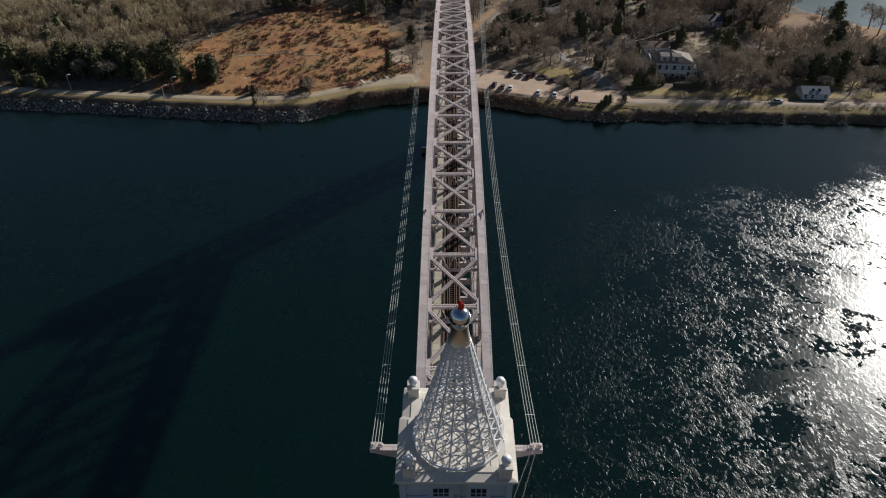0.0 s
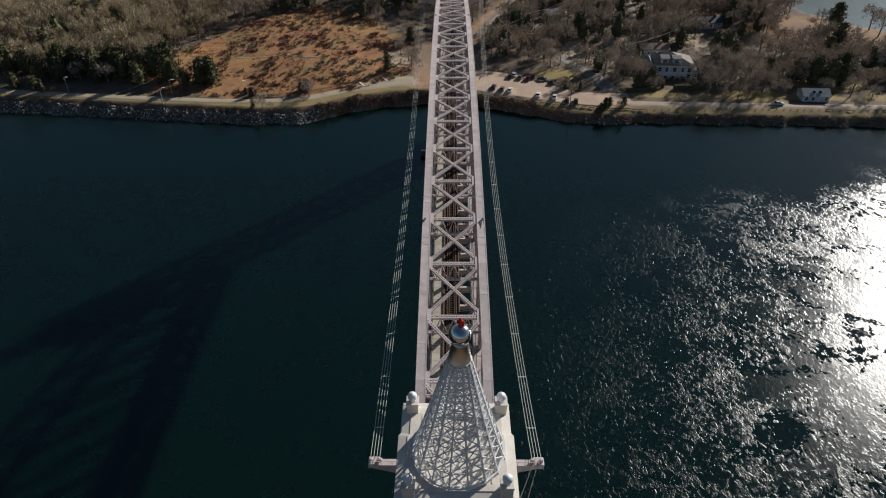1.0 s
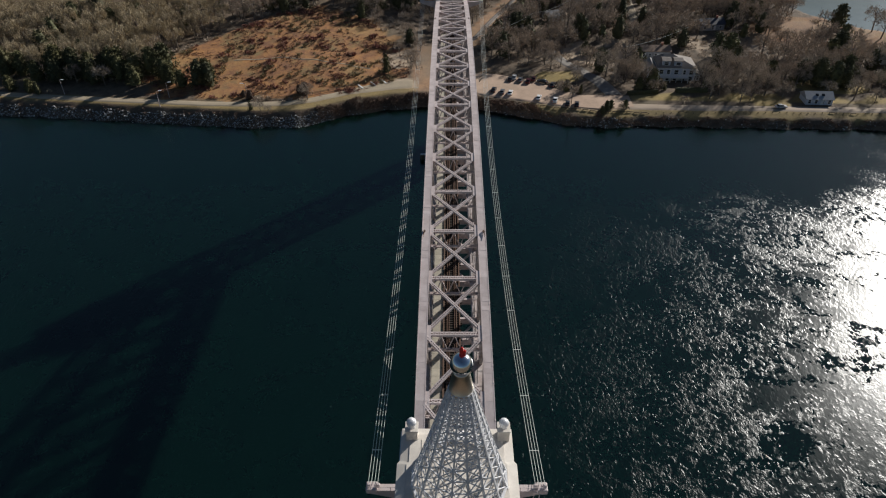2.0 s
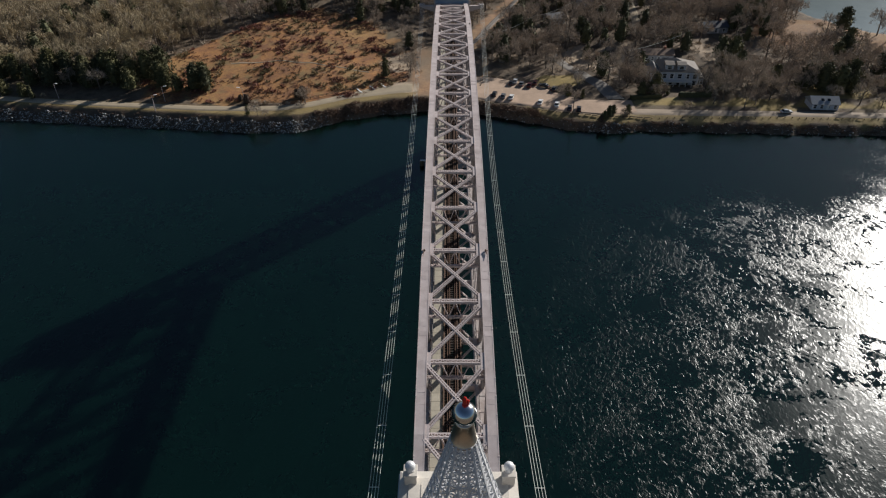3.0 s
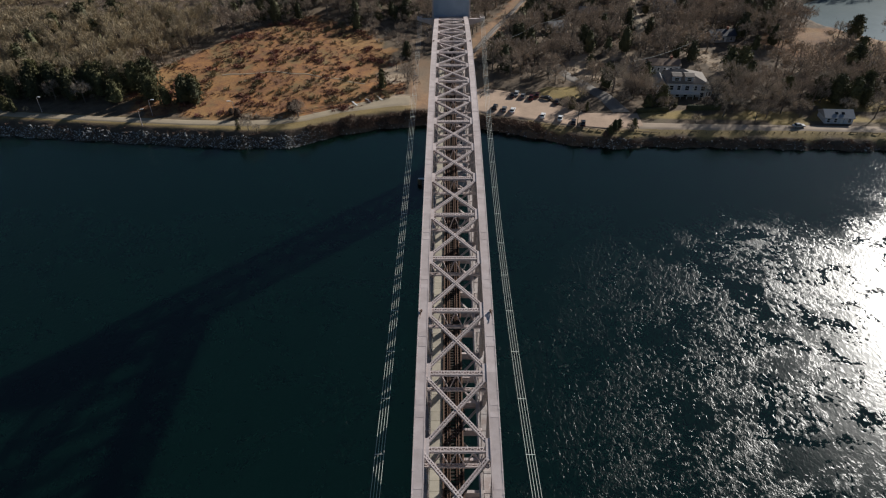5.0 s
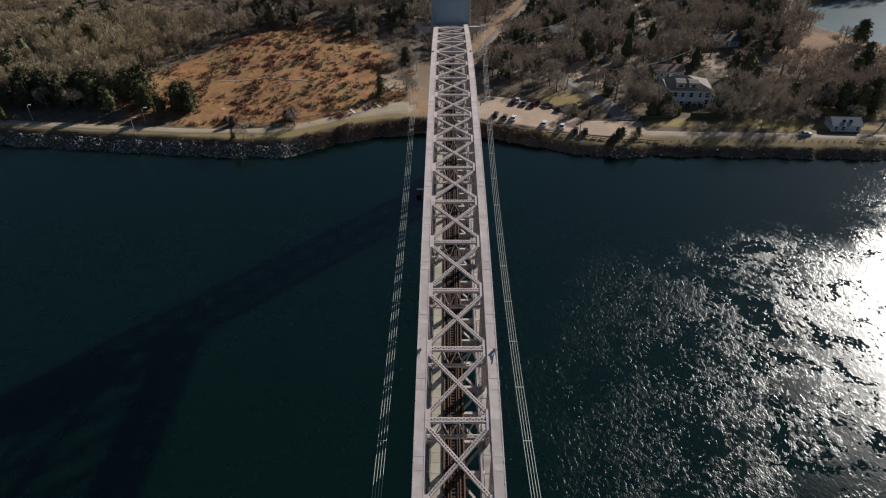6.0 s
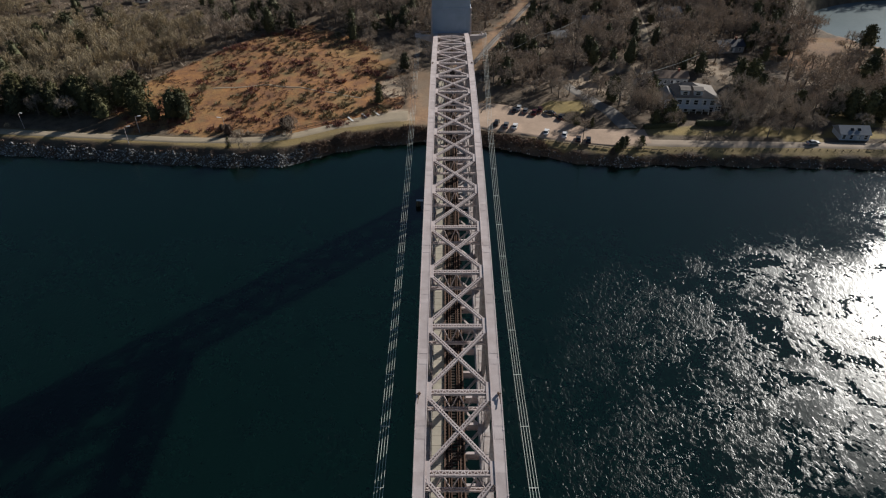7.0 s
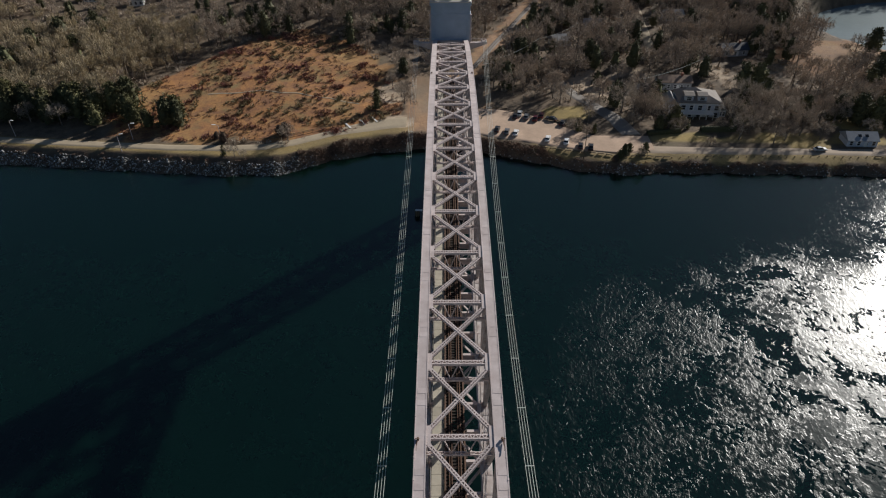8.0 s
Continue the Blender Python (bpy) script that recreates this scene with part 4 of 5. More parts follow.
def needle_tree(seed, tall=9.0, wide=3.2, clumps=130, cedar=False):
    """A pine or cedar: clumps of short needle sprays on whorled branches."""
    rs = np.random.RandomState(seed)
    wood, crown = Heap(), Heap()
    limb(wood, (0, 0, -0.6), (rs.uniform(-0.2, 0.2), rs.uniform(-0.2, 0.2), tall * 0.93), tall * 0.022, tall * 0.004, 6)
    for k in range(clumps):
        h = rs.uniform(0.05, 1.0) if cedar else rs.uniform(0.08, 1.0)
        spread = (1 - h) ** 0.75 * 1.05 + 0.05 if cedar else math.sin(math.pi * min(1, 0.3 + 0.68 * h)) ** 0.6
        a = rs.uniform(0, 2 * math.pi)
        out = wide * spread * rs.uniform(0.3, 1.0) * (1 + 0.22 * math.sin(3 * a + seed))
        c = np.array([out * math.cos(a), out * math.sin(a), tall * h + rs.uniform(-0.2, 0.2)])
        if k % 4 == 0:
            limb(wood, (0, 0, max(0.4, c[2] - 0.3 * out - 0.3)), c, tall * 0.006, tall * 0.002, 3)
        m = 9
        way = rs.normal(size=(m, 3)) + np.array([math.cos(a), math.sin(a), 0.5]) * 0.6
        way /= np.linalg.norm(way, axis=1)[:, None]
        slivers(crown, c + rs.normal(size=(m, 3)) * 0.22, way, rs.uniform(0.4, 0.85, m) * tall / 9, 0.36 * tall / 9, rs)
    # dense heart of the crown, lumpy and closed to the light
    heart, seg = [], 9
    for i in range(7):
        h = 0.1 + 0.83 * i / 6
        spread = (1 - h) ** 0.75 * 1.05 + 0.05 if cedar else math.sin(math.pi * min(1, 0.3 + 0.68 * h)) ** 0.6
        for j in range(seg):
            a = 2 * math.pi * (j + 0.5 * (i % 2)) / seg
            out = wide * spread * rs.uniform(0.45, 0.66) * (1 + 0.22 * math.sin(3 * a + seed))
            heart.append((out * math.cos(a), out * math.sin(a), tall * h + rs.uniform(-0.03, 0.03) * tall))
    f = []
    for i in range(6):
        for j in range(seg):
            p, q = i * seg + j, i * seg + (j + 1) % seg
            f += [(p, q, q + seg), (p, q + seg, p + seg)]
    crown.add(heart, f)
    return wood.arrays(), crown.arrays()


def shrub(seed, n=42, wide=1.2, tall=1.1, blade=0.16):
    rs = np.random.RandomState(seed)
    h = Heap()
    a = rs.uniform(0, 2 * math.pi, n)
    out = wide * np.sqrt(rs.rand(n))
    base = np.stack([out * np.cos(a) * 0.7, out * np.sin(a) * 0.7, rs.uniform(-0.1, 0.45, n) * tall], axis=1)
    way = np.stack([np.cos(a) * 0.7, np.sin(a) * 0.7, np.full(n, 0.9)], axis=1) + rs.normal(size=(n, 3)) * 0.45
    way /= np.linalg.norm(way, axis=1)[:, None]
    slivers(h, base, way, rs.uniform(0.4, 1.0, n) * tall, blade, rs)
    return h.arrays()


def scatter(kinds, spots):
    """One joined mesh out of many turned and scaled copies: spots of x, y, z, turn, scale, kind."""
    vs, fs, n = [], [], 0
    for x, y, z, turn, s, k in spots:
        v, f = kinds[k]
        c, w = math.cos(turn), math.sin(turn)
        m = np.array([[c, w, 0], [-w, c, 0], [0, 0, 1]], dtype=np.float32) * s
        vs.append(v @ m + np.array([x, y, z], dtype=np.float32))
        fs.append(f + n)
        n += len(v)
    return np.concatenate(vs), np.concatenate(fs)


LOT = ((7, 211), (21, 206.5), (46, 198), (74, 195), (74, 216), (54, 215), (45, 221.5), (37, 230), (24, 236), (7, 240))
HOUSES = ((95, 231, 14), (93, 250, 12), (147, 207, 14), (125, 284, 12), (-161, 344, 6), (-153, 355, 6), (-145, 353, 6), (-120, 352, 6), (-187, 351, 6), (52, 297, 10), (70, 315, 10), (112, 326, 11))


def open_ground(x, y):
    """Whether the plan keeps a spot free of trees."""
    d = y - float(shore(x))
    if d < 13.5 or inside(np.array(x), np.array(y), HEATH) or inside(np.array(x), np.array(y), LOT):
        return True
    if x < -112 and d < 25:
        return True
    if abs(x) < 13 and y < 268 or (x > -34 and x < 0 and y < 236):
        return True
    if abs(x - (16.6 + (y - 288) * 0.44)) < 7 and y > 258:
        return True
    if any(math.hypot(x - a, y - b) < r for a, b, r in HOUSES):
        return True
    if x > 70 and d < 27:
        return True
    if math.hypot((x - 262) / 75, (y - 328) / 50) < 1.2:
        return True
    if (x > 160 and 252 < y < 302 and math.sin(x * 1.7) * math.sin(y * 1.3) < 0.45) or (14 < x < 72 and y < 246 - 0.35 * (x - 14)):
        return True
    if math.hypot((x - 46) / 9, (y - 230) / 7) < 1:
        return True
    for (x0, y0), (x1, y1) in (((46, 262), (49, 250)), ((50, 250), (59.5, 231.5)), ((59.5, 231.5), (66, 213)), ((88, 283), (94, 312)), ((94, 312), (98, 345))):
        t = max(0, min(1, ((x - x0) * (x1 - x0) + (y - y0) * (y1 - y0)) / ((x1 - x0) ** 2 + (y1 - y0) ** 2)))
        if math.hypot(x - x0 - t * (x1 - x0), y - y0 - t * (y1 - y0)) < 4.2:
            return True
    return False


rng = random.Random(21)
near_spots, far_spots = [], []
gap = 6.8
for iy in range(int((432 - 196) / gap)):
    for ix in range(int(560 / gap)):
        x, y = -280 + ix * gap + rng.uniform(-3.0, 3.0), 196 + iy * gap + rng.uniform(-3.0, 3.0)
        roll = rng.random()
        if open_ground(x, y):
            continue
        thin = math.hypot((x - 132) / 21, (y - 256) / 21) < 1 or math.hypot((x - 178) / 26, (y - 282) / 14) < 1 or math.hypot((x - 70) / 20, (y - 256) / 14) < 1 or math.hypot((x - 112) / 12, (y - 246) / 9) < 1
        if thin and roll > 0.14:
            continue
        if -126 < x < -14 and y > 300:
            green = 0.3
        elif x < -126:
            green = 0.95 if y < 230 else (0.05 if y < 285 else 0.4 * max(0, math.sin(x * 0.045 + y * 0.03)))
        else:
            green = 0.14 + 0.4 * max(0, math.sin(x * 0.06 - y * 0.045))
        pine = rng.random() < green
        size = rng.uniform(0.62, 1.12) * (0.85 if y < 225 and x > -90 else 1.0)
        if x < -120 and y < 238 and pine:
            size *= 1.15
        if x < -126 and 228 < y < 300:
            size *= 1.22
        if -42 < x < -8 and 236 < y < 300:
            size *= 0.7
            if roll > 0.3:
                continue
        if -212 < x < -92 and y > 302:
            size *= 0.55
            if roll > 0.88:
                continue
        d = y - float(shore(x))
        (near_spots if d < 44 and abs(x) < 215 else far_spots).append((x, y, pine, size, rng.uniform(0, 6.28)))
for k in range(130):
    x, y = rng.uniform(-600, 600), rng.uniform(432, 900)
    far_spots.append((x, y, rng.random() < 0.3, rng.uniform(0.8, 1.3), rng.uniform(0, 6.28)))
near_spots.sort(key=lambda s: s[1] - float(shore(s[0])))
far_spots += near_spots[270:]
near_spots = near_spots[:270]

bare_kinds = [bare_tree(100 + k, t, w) for k, (t, w) in enumerate(((12.5, 5.8), (14, 6.4), (11, 5.4), (13, 5.0)))]
pale_kinds = [bare_tree(120 + k, t, w, 8, 26, 0.08, 6, 1.3) for k, (t, w) in enumerate(((10.5, 4.0), (12, 4.4), (9, 3.8), (11, 3.6)))]
thin_kinds = [bare_tree(140 + k, 13, 6.2, 8, 17, 0.19, 6) for k in range(3)]
thin_pale = [bare_tree(150 + k, 11, 4.4, 8, 22, 0.12, 7, 1.5) for k in range(3)]
pine_kinds = [needle_tree(160 + k, 10.0, 4.0, 190) for k in range(3)]
cedar_kinds = [needle_tree(180 + k, 6.5, 1.9, 105, True) for k in range(2)]
far_pines = [needle_tree(190 + k, 11, 3.9, 85) for k in range(3)]


def tree_thing(name, pair, twig, label, category, group):
    t = empty(name)
    tagged(t, label, category, group)
    part_arrays("trunk", *pair[0], BARK, t)
    part_arrays("crown", *pair[1], twig, t)
    return t


protos = {}
for k, (pair, pair_pale) in enumerate(zip(bare_kinds, pale_kinds)):
    protos["bare", k] = tree_thing("bare_tree", pair, TWIG, "leafless grey-brown deciduous tree with fine twigs", "tree", "bare trees by the canal")
    protos["pale", k] = tree_thing("bare_tree", pair_pale, TWIG_PALE, "leafless tree with pale straw-brown twigs", "tree", "pale bare trees by the canal")
for k, pair in enumerate(pine_kinds):
    protos["pine", k] = tree_thing("pine_tree", pair, NEEDLE, "dark green pine with ragged crown", "tree", "pines by the canal")
for k, pair in enumerate(cedar_kinds):
    protos["cedar", k] = tree_thing("cedar_tree", pair, NEEDLE, "small conical dark green cedar", "tree", "cedars on the open bank")
protos["brown", 0] = tree_thing("brown_bush", needle_tree(210, 5.0, 2.6, 150), WITHERED, "rounded bush with withered dark brown leaves", "bush", "brown bushes by the road")
used = set()


def plant(kind, k, x, y, turn, s):
    m = pose(x, y, float(height(x, y)) - 0.1, 0, 0, math.degrees(turn)) @ Matrix.Diagonal((s, s, s, 1))
    if (kind, k) not in used:
        used.add((kind, k))
        protos[kind, k].matrix_basis = m
        return
    ob = copy_thing(protos[kind, k], pose(0, 0, 0))
    ob.matrix_basis = m


# trees that stand out by themselves: kind, x, y, size
# round the heath and the service road
HEATH_TREES = (("cedar", -27.7, 232, 1.25), ("brown", -59, 210.5, 1.1), ("brown", -61.5, 212, 0.75), ("pine", -111, 217.5, 0.72), ("pine", -104.5, 219, 1.1), ("pine", -100, 218.5, 1),
               ("pine", -102, 223, 1), ("pine", -120, 224, 1.0), ("pine", -127, 229, 1.2), ("pine", -123, 233, 1.2), ("pine", -133, 227, 1.1), ("brown", -80.5, 206.8, 0.8),
               ("brown", -83.5, 209, 0.55), ("cedar", -78, 197.2, 0.6), ("bare", -77, 197, 0.38), ("bare", -74, 196.4, 0.36), ("bare", -71, 196.2, 0.3), ("bare", -19, 244, 0.5),
               ("bare", -23, 252, 0.56), ("bare", -15, 237, 0.44), ("pine", -19, 263, 0.7), ("cedar", -168, 211.5, 0.8), ("pale", -163, 211, 0.34), ("pine", -172, 213, 0.6),
               ("pine", -181, 215, 0.65), ("cedar", -196, 217, 0.8), ("pale", -138, 240, 1.2), ("pine", -117, 221, 0.9), ("pale", -153, 229, 1.1), ("pale", -187, 236, 1.1),
               ("pine", -140, 229, 1.2), ("pine", -146, 226, 1.0), ("pale", -152, 235, 1.3), ("pine", -160, 229, 1.2), ("pale", -145, 238, 1.3),
               ("pale", -134, 235, 1.3), ("pine", -131, 219, 0.95), ("bare", -144, 219.5, 0.7), ("pine", -149, 221, 1.0), ("bare", -157, 222, 0.7), ("pine", -165, 223, 1.0), ("pine", -174, 224, 0.9), ("pine", -168, 231, 1.25), ("pale", -178, 232, 1.2), ("pale", -128, 239, 1.1))
# round the car park and the large house
LOT_TREES = (("bare", 104, 209, 0.76), ("pine", 58.5, 196.4, 0.34), ("pine", 60.6, 198.2, 0.42), ("pine", 62.5, 200, 0.36), ("pine", 68, 199.5, 0.4), ("brown", 57, 195.2, 0.5),
             ("bare", 66, 196.6, 0.34), ("bare", 92, 204, 0.32), ("bare", 82, 214, 0.48), ("pine", 77, 216, 0.6), ("bare", 86, 217, 0.44), ("bare", 100, 217.5, 0.44),
             ("bare", 46, 214.5, 0.48), ("bare", 50, 212.5, 0.44), ("pine", 47.5, 216.5, 0.5), ("cedar", 53, 214, 0.6), ("bare", 78, 222, 0.6), ("bare", 72, 227, 0.7),
             ("bare", 80, 233, 0.6), ("pine", 83, 219, 0.5), ("cedar", 88, 217.5, 0.6), ("cedar", 103.5, 217, 0.7), ("bare", 52, 222, 0.6), ("bare", 53.4, 229, 0.7),
             ("bare", 70.5, 228, 0.75), ("bare", 62, 246, 0.85), ("bare", 42.6, 249, 0.8), ("bare", 68.5, 220, 0.5))
# between the bank road and the bay
ROAD_TREES = (("bare", 109, 213, 0.88), ("bare", 120, 208, 0.8), ("bare", 127, 212, 0.88), ("bare", 133, 209, 0.68), ("bare", 115, 205.5, 0.56), ("pine", 152, 222, 1.15),
              ("pine", 158, 220, 1.1), ("pine", 164, 224, 1.2), ("pine", 146, 224, 1), ("pine", 123, 246, 1.25), ("pine", 118, 240, 1), ("pine", 189.5, 285.5, 1.15),
              ("bare", 183, 287, 0.64), ("pine", 168, 246, 1.1), ("pine", 174, 252, 1.2), ("pine", 180, 262, 1.1), ("bare", 161, 208, 0.72), ("bare", 168, 205, 0.64),
              ("bare", 176, 203, 0.72), ("bare", 112, 219, 0.95), ("bare", 121, 217, 1), ("bare", 130, 219, 0.95), ("bare", 138, 221, 0.85), ("bare", 117, 227, 0.95),
              ("bare", 127, 229, 0.95), ("bare", 141, 230, 0.85), ("bare", 109, 231, 0.7), ("bare", 152, 212, 0.6), ("pine", 134, 226, 0.9))
count = {"brown": 1, "bare": 4, "pale": 4, "pine": 3, "cedar": 2}
for i, (kind, x, y, s) in enumerate(HEATH_TREES + LOT_TREES + ROAD_TREES):
    plant(kind, i % count[kind], x, y, i * 1.7, s)
for i, (x, y, pine, s, turn) in enumerate(near_spots):
    kind = "pine" if pine else ("pale" if x < -120 else "bare")
    plant(kind, rng.randrange(count[kind]), x, y, turn, s)

groups = {"woods_bare": [], "woods_pale": [], "woods_pine": []}
for x, y, pine, s, turn in far_spots:
    key = "woods_pine" if pine else ("woods_pale" if x < -128 + 20 * math.sin(y * 0.05) and y < 330 else "woods_bare")
    groups[key].append((x, y, float(height(x, y)) - 0.1, turn, s, rng.randrange(3)))
for key, twig, label in (("woods_bare", TWIG, "grey-brown leafless winter woods"), ("woods_pale", TWIG_PALE, "pale straw-brown leafless winter thicket"), ("woods_pine", NEEDLE, "scattered dark green pines in the woods")):
    kinds = {"woods_pine": far_pines, "woods_pale": thin_pale, "woods_bare": thin_kinds}[key]
    wood = tagged(empty(key), label, "woods", kind="stuff")
    for piece, j, mat in (("trunks", 0, BARK), ("crowns", 1, twig)):
        part_arrays(piece, *scatter([p[j] for p in kinds], groups[key]), mat, wood)["kind"] = "stuff"

# undergrowth: scrub on the heath, brush on the banks and under the trees
brush_kinds = [shrub(300 + k) for k in range(4)]
bush_kinds = [shrub(320 + k, 64, 1.35, 1.5, 0.22) for k in range(4)]
heath_spots, bank_spots, floor_spots, red_spots, olive_spots = [], [], [], [], []
while len(red_spots) < 330 or len(olive_spots) < 230:
    x, y = rng.uniform(-130, -14), rng.uniform(206, 312)
    if not inside(np.array(x), np.array(y), HEATH):
        continue
    spot = (x, y, float(height(x, y)), rng.uniform(0, 6.28), rng.uniform(0.4, 1.15), rng.randrange(4))
    if len(red_spots) < 330 and noise.noise((x * 0.1, y * 0.12, 7.7)) > rng.uniform(0.05, 0.5):
        red_spots.append(spot)
    elif len(olive_spots) < 230 and noise.noise((x * 0.07, y * 0.1, 21.3)) + (y - 250) * 0.004 > rng.uniform(0.05, 0.5):
        olive_spots.append(spot)
tagged(part_arrays("maroon_scrub", *scatter(bush_kinds, red_spots), SCRUB_RED), "dark maroon leafless bushes on the dry heath", "undergrowth", kind="stuff")
tagged(part_arrays("olive_scrub", *scatter(bush_kinds, olive_spots), SCRUB_OLIVE), "grey olive bushes on the dry heath", "undergrowth", kind="stuff")
while len(heath_spots) < 2300:
    x, y = rng.uniform(-130, -14), rng.uniform(203, 312)
    if inside(np.array(x), np.array(y), HEATH) and noise.noise((x * 0.06, y * 0.09, 3.1)) + 0.45 * noise.noise((x * 0.25, y * 0.3, 9)) > rng.uniform(-0.22, 0.2):
        heath_spots.append((x, y, float(height(x, y)), rng.uniform(0, 6.28), rng.uniform(0.22, 0.62), rng.randrange(4)))
while len(bank_spots) < 1500:
    x = rng.uniform(-260, 250)
    dense = 0.8 if -52 < x < 34 else (0.3 if x > 34 else 0.12)
    if rng.random() > dense:
        continue
    y = float(shore(x)) + (rng.uniform(0.8, 3.0) if x > 34 else rng.uniform(1.2, 5.2))
    bank_spots.append((x, y, float(height(x, y)), rng.uniform(0, 6.28), rng.uniform(0.4, 1.1) * (1.15 if dense > 0.5 else 0.8), rng.randrange(4)))
while len(floor_spots) < 3000:
    x, y = rng.uniform(-250, 245), rng.uniform(202, 390)
    if not open_ground(x, y):
        floor_spots.append((x, y, float(height(x, y)), rng.uniform(0, 6.28), rng.uniform(0.7, 2.0), rng.randrange(4)))
for name, spots, mat, label in (("heath_scrub", heath_spots, SCRUB, "low rust-brown scrub on the dry heath"), ("bank_brush", bank_spots, BANK_BRUSH, "tangled brown brush on the canal bank"),
                                ("undergrowth", floor_spots, TWIG, "brown leafless undergrowth beneath the trees")):
    tagged(part_arrays(name, *scatter(brush_kinds, spots), mat), label, "undergrowth", kind="stuff")


def stone(seed):
    rs = np.random.RandomState(seed)
    bm = bmesh.new()
    bmesh.ops.create_icosphere(bm, subdivisions=1, radius=0.5)
    stretch = rs.uniform(0.6, 1.35, 3) * (1, 1, 0.75)
    v = np.array([v.co[:] for v in bm.verts]) * stretch * rs.uniform(0.75, 1.15, (len(bm.verts), 1))
    f = np.array([[w.index for w in face.verts] for face in bm.faces])
    bm.free()
    return v.astype(np.float32), f


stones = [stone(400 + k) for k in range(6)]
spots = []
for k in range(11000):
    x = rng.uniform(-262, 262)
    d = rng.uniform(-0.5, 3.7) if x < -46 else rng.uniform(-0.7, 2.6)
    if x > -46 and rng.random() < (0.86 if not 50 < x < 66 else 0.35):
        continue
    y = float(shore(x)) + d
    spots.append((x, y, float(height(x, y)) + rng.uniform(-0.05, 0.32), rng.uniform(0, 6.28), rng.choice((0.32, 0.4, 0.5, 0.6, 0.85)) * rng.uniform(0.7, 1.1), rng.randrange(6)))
tagged(part_arrays("riprap", *scatter(stones, spots), ROCK), "granite riprap along the canal banks, shade and sunlit specks in its colour", "rocks", kind="stuff")


# ---------------------------------------------------------------- vehicles
def profile_body(bm, pts, half, tuck=0.0, bevel=0.06):
    """A side outline (x along, z up) drawn out to a width, narrower by tuck at the top."""
    top = max(z for _, z in pts)
    low = min(z for _, z in pts)
    sides = []
    for k in (-1, 1):
        sides.append([bm.verts.new((x, k * (half - tuck * (z - low) / (top - low)), z)) for x, z in pts])
    n = len(pts)
    bm.faces.new(sides[0])
    bm.faces.new(list(reversed(sides[1])))
    for i in range(n):
        bm.faces.new((sides[0][i], sides[1][i], sides[1][(i + 1) % n], sides[0][(i + 1) % n]))
    if bevel:
        bmesh.ops.bevel(bm, geom=list(bm.edges), offset=bevel, segments=2, affect="EDGES")


PAINTS = {"white": ((0.78, 0.78, 0.77), "white"), "black": ((0.03, 0.03, 0.035), "black"), "red": ((0.085, 0.014, 0.016), "dark red"),
          "grey": ((0.13, 0.135, 0.145), "dark grey"), "silver": ((0.48, 0.49, 0.5), "silver")}


def parked_car(colour, tall=1.0):
    rgb, word = PAINTS[colour]
    paint = material("car_paint_" + colour, rgb, 0.28, vary=0.05, fine=4, bump=0)
    kind = "suv" if tall > 1.1 else "saloon car"
    c = empty("car")
    tagged(c, f"{word} {kind} parked on sandy asphalt", "car", "cars parked at the canal")
    k = tall
    bm = bmesh.new()
    profile_body(bm, ((-2.3, 0.32), (2.25, 0.32), (2.32, 0.62), (2.2, 0.78 * k), (0.95, 0.95 * k), (-1.75, 0.98 * k), (-2.28, 0.9 * k)), 0.9, 0.05, 0.07)
    body = part("body", bm, paint, c)
    bm = bmesh.new()
    profile_body(bm, ((-1.72, 0.93 * k), (1.0, 0.93 * k), (0.3, 1.4 * k), (-1.25, 1.43 * k)), 0.8, 0.16, 0.03)
    part("windows", bm, DARKGLASS, c)
    bm = bmesh.new()
    profile_body(bm, ((-1.28, 1.41 * k), (0.32, 1.4 * k), (0.22, 1.47 * k), (-1.18, 1.5 * k)), 0.66, 0.06, 0.03)
    part("roof", bm, paint, c)
    for x in (-1.4, 1.42):
        for s in (-1, 1):
            bm = bmesh.new()
            ring = [[bm.verts.new((x + r * math.cos(a), s * w, 0.34 + r * math.sin(a))) for a in [i * math.pi / 8 for i in range(16)]] for r, w in ((0.22, 0.93), (0.32, 0.93), (0.34, 0.88), (0.34, 0.72), (0.2, 0.72))]
            for p, q in zip(ring, ring[1:]):
                for i in range(16):
                    bm.faces.new((p[i], p[(i + 1) % 16], q[(i + 1) % 16], q[i]))
            tyre = part("tyre", bm, TYRE, c)
            bm = bmesh.new()
            vs = [bm.verts.new((x + 0.225 * math.cos(i * math.pi / 8), s * 0.915, 0.34 + 0.225 * math.sin(i * math.pi / 8))) for i in range(16)]
            hub = bm.verts.new((x, s * 0.89, 0.34))
            for i in range(16):
                bm.faces.new((vs[i], vs[(i + 1) % 16], hub))
            part("rim", bm, CHROME, tyre)
    for s in (-1, 1):
        bm = bmesh.new()
        box(bm, 2.2, 2.34, s * 0.68 - 0.18, s * 0.68 + 0.18, 0.6, 0.74, 0.03)
        part("headlight", bm, CHROME, body)
        bm = bmesh.new()
        box(bm, -2.34, -2.2, s * 0.72 - 0.14, s * 0.72 + 0.14, 0.66, 0.84, 0.03)
        part("tail_light", bm, RED, body)
    return c


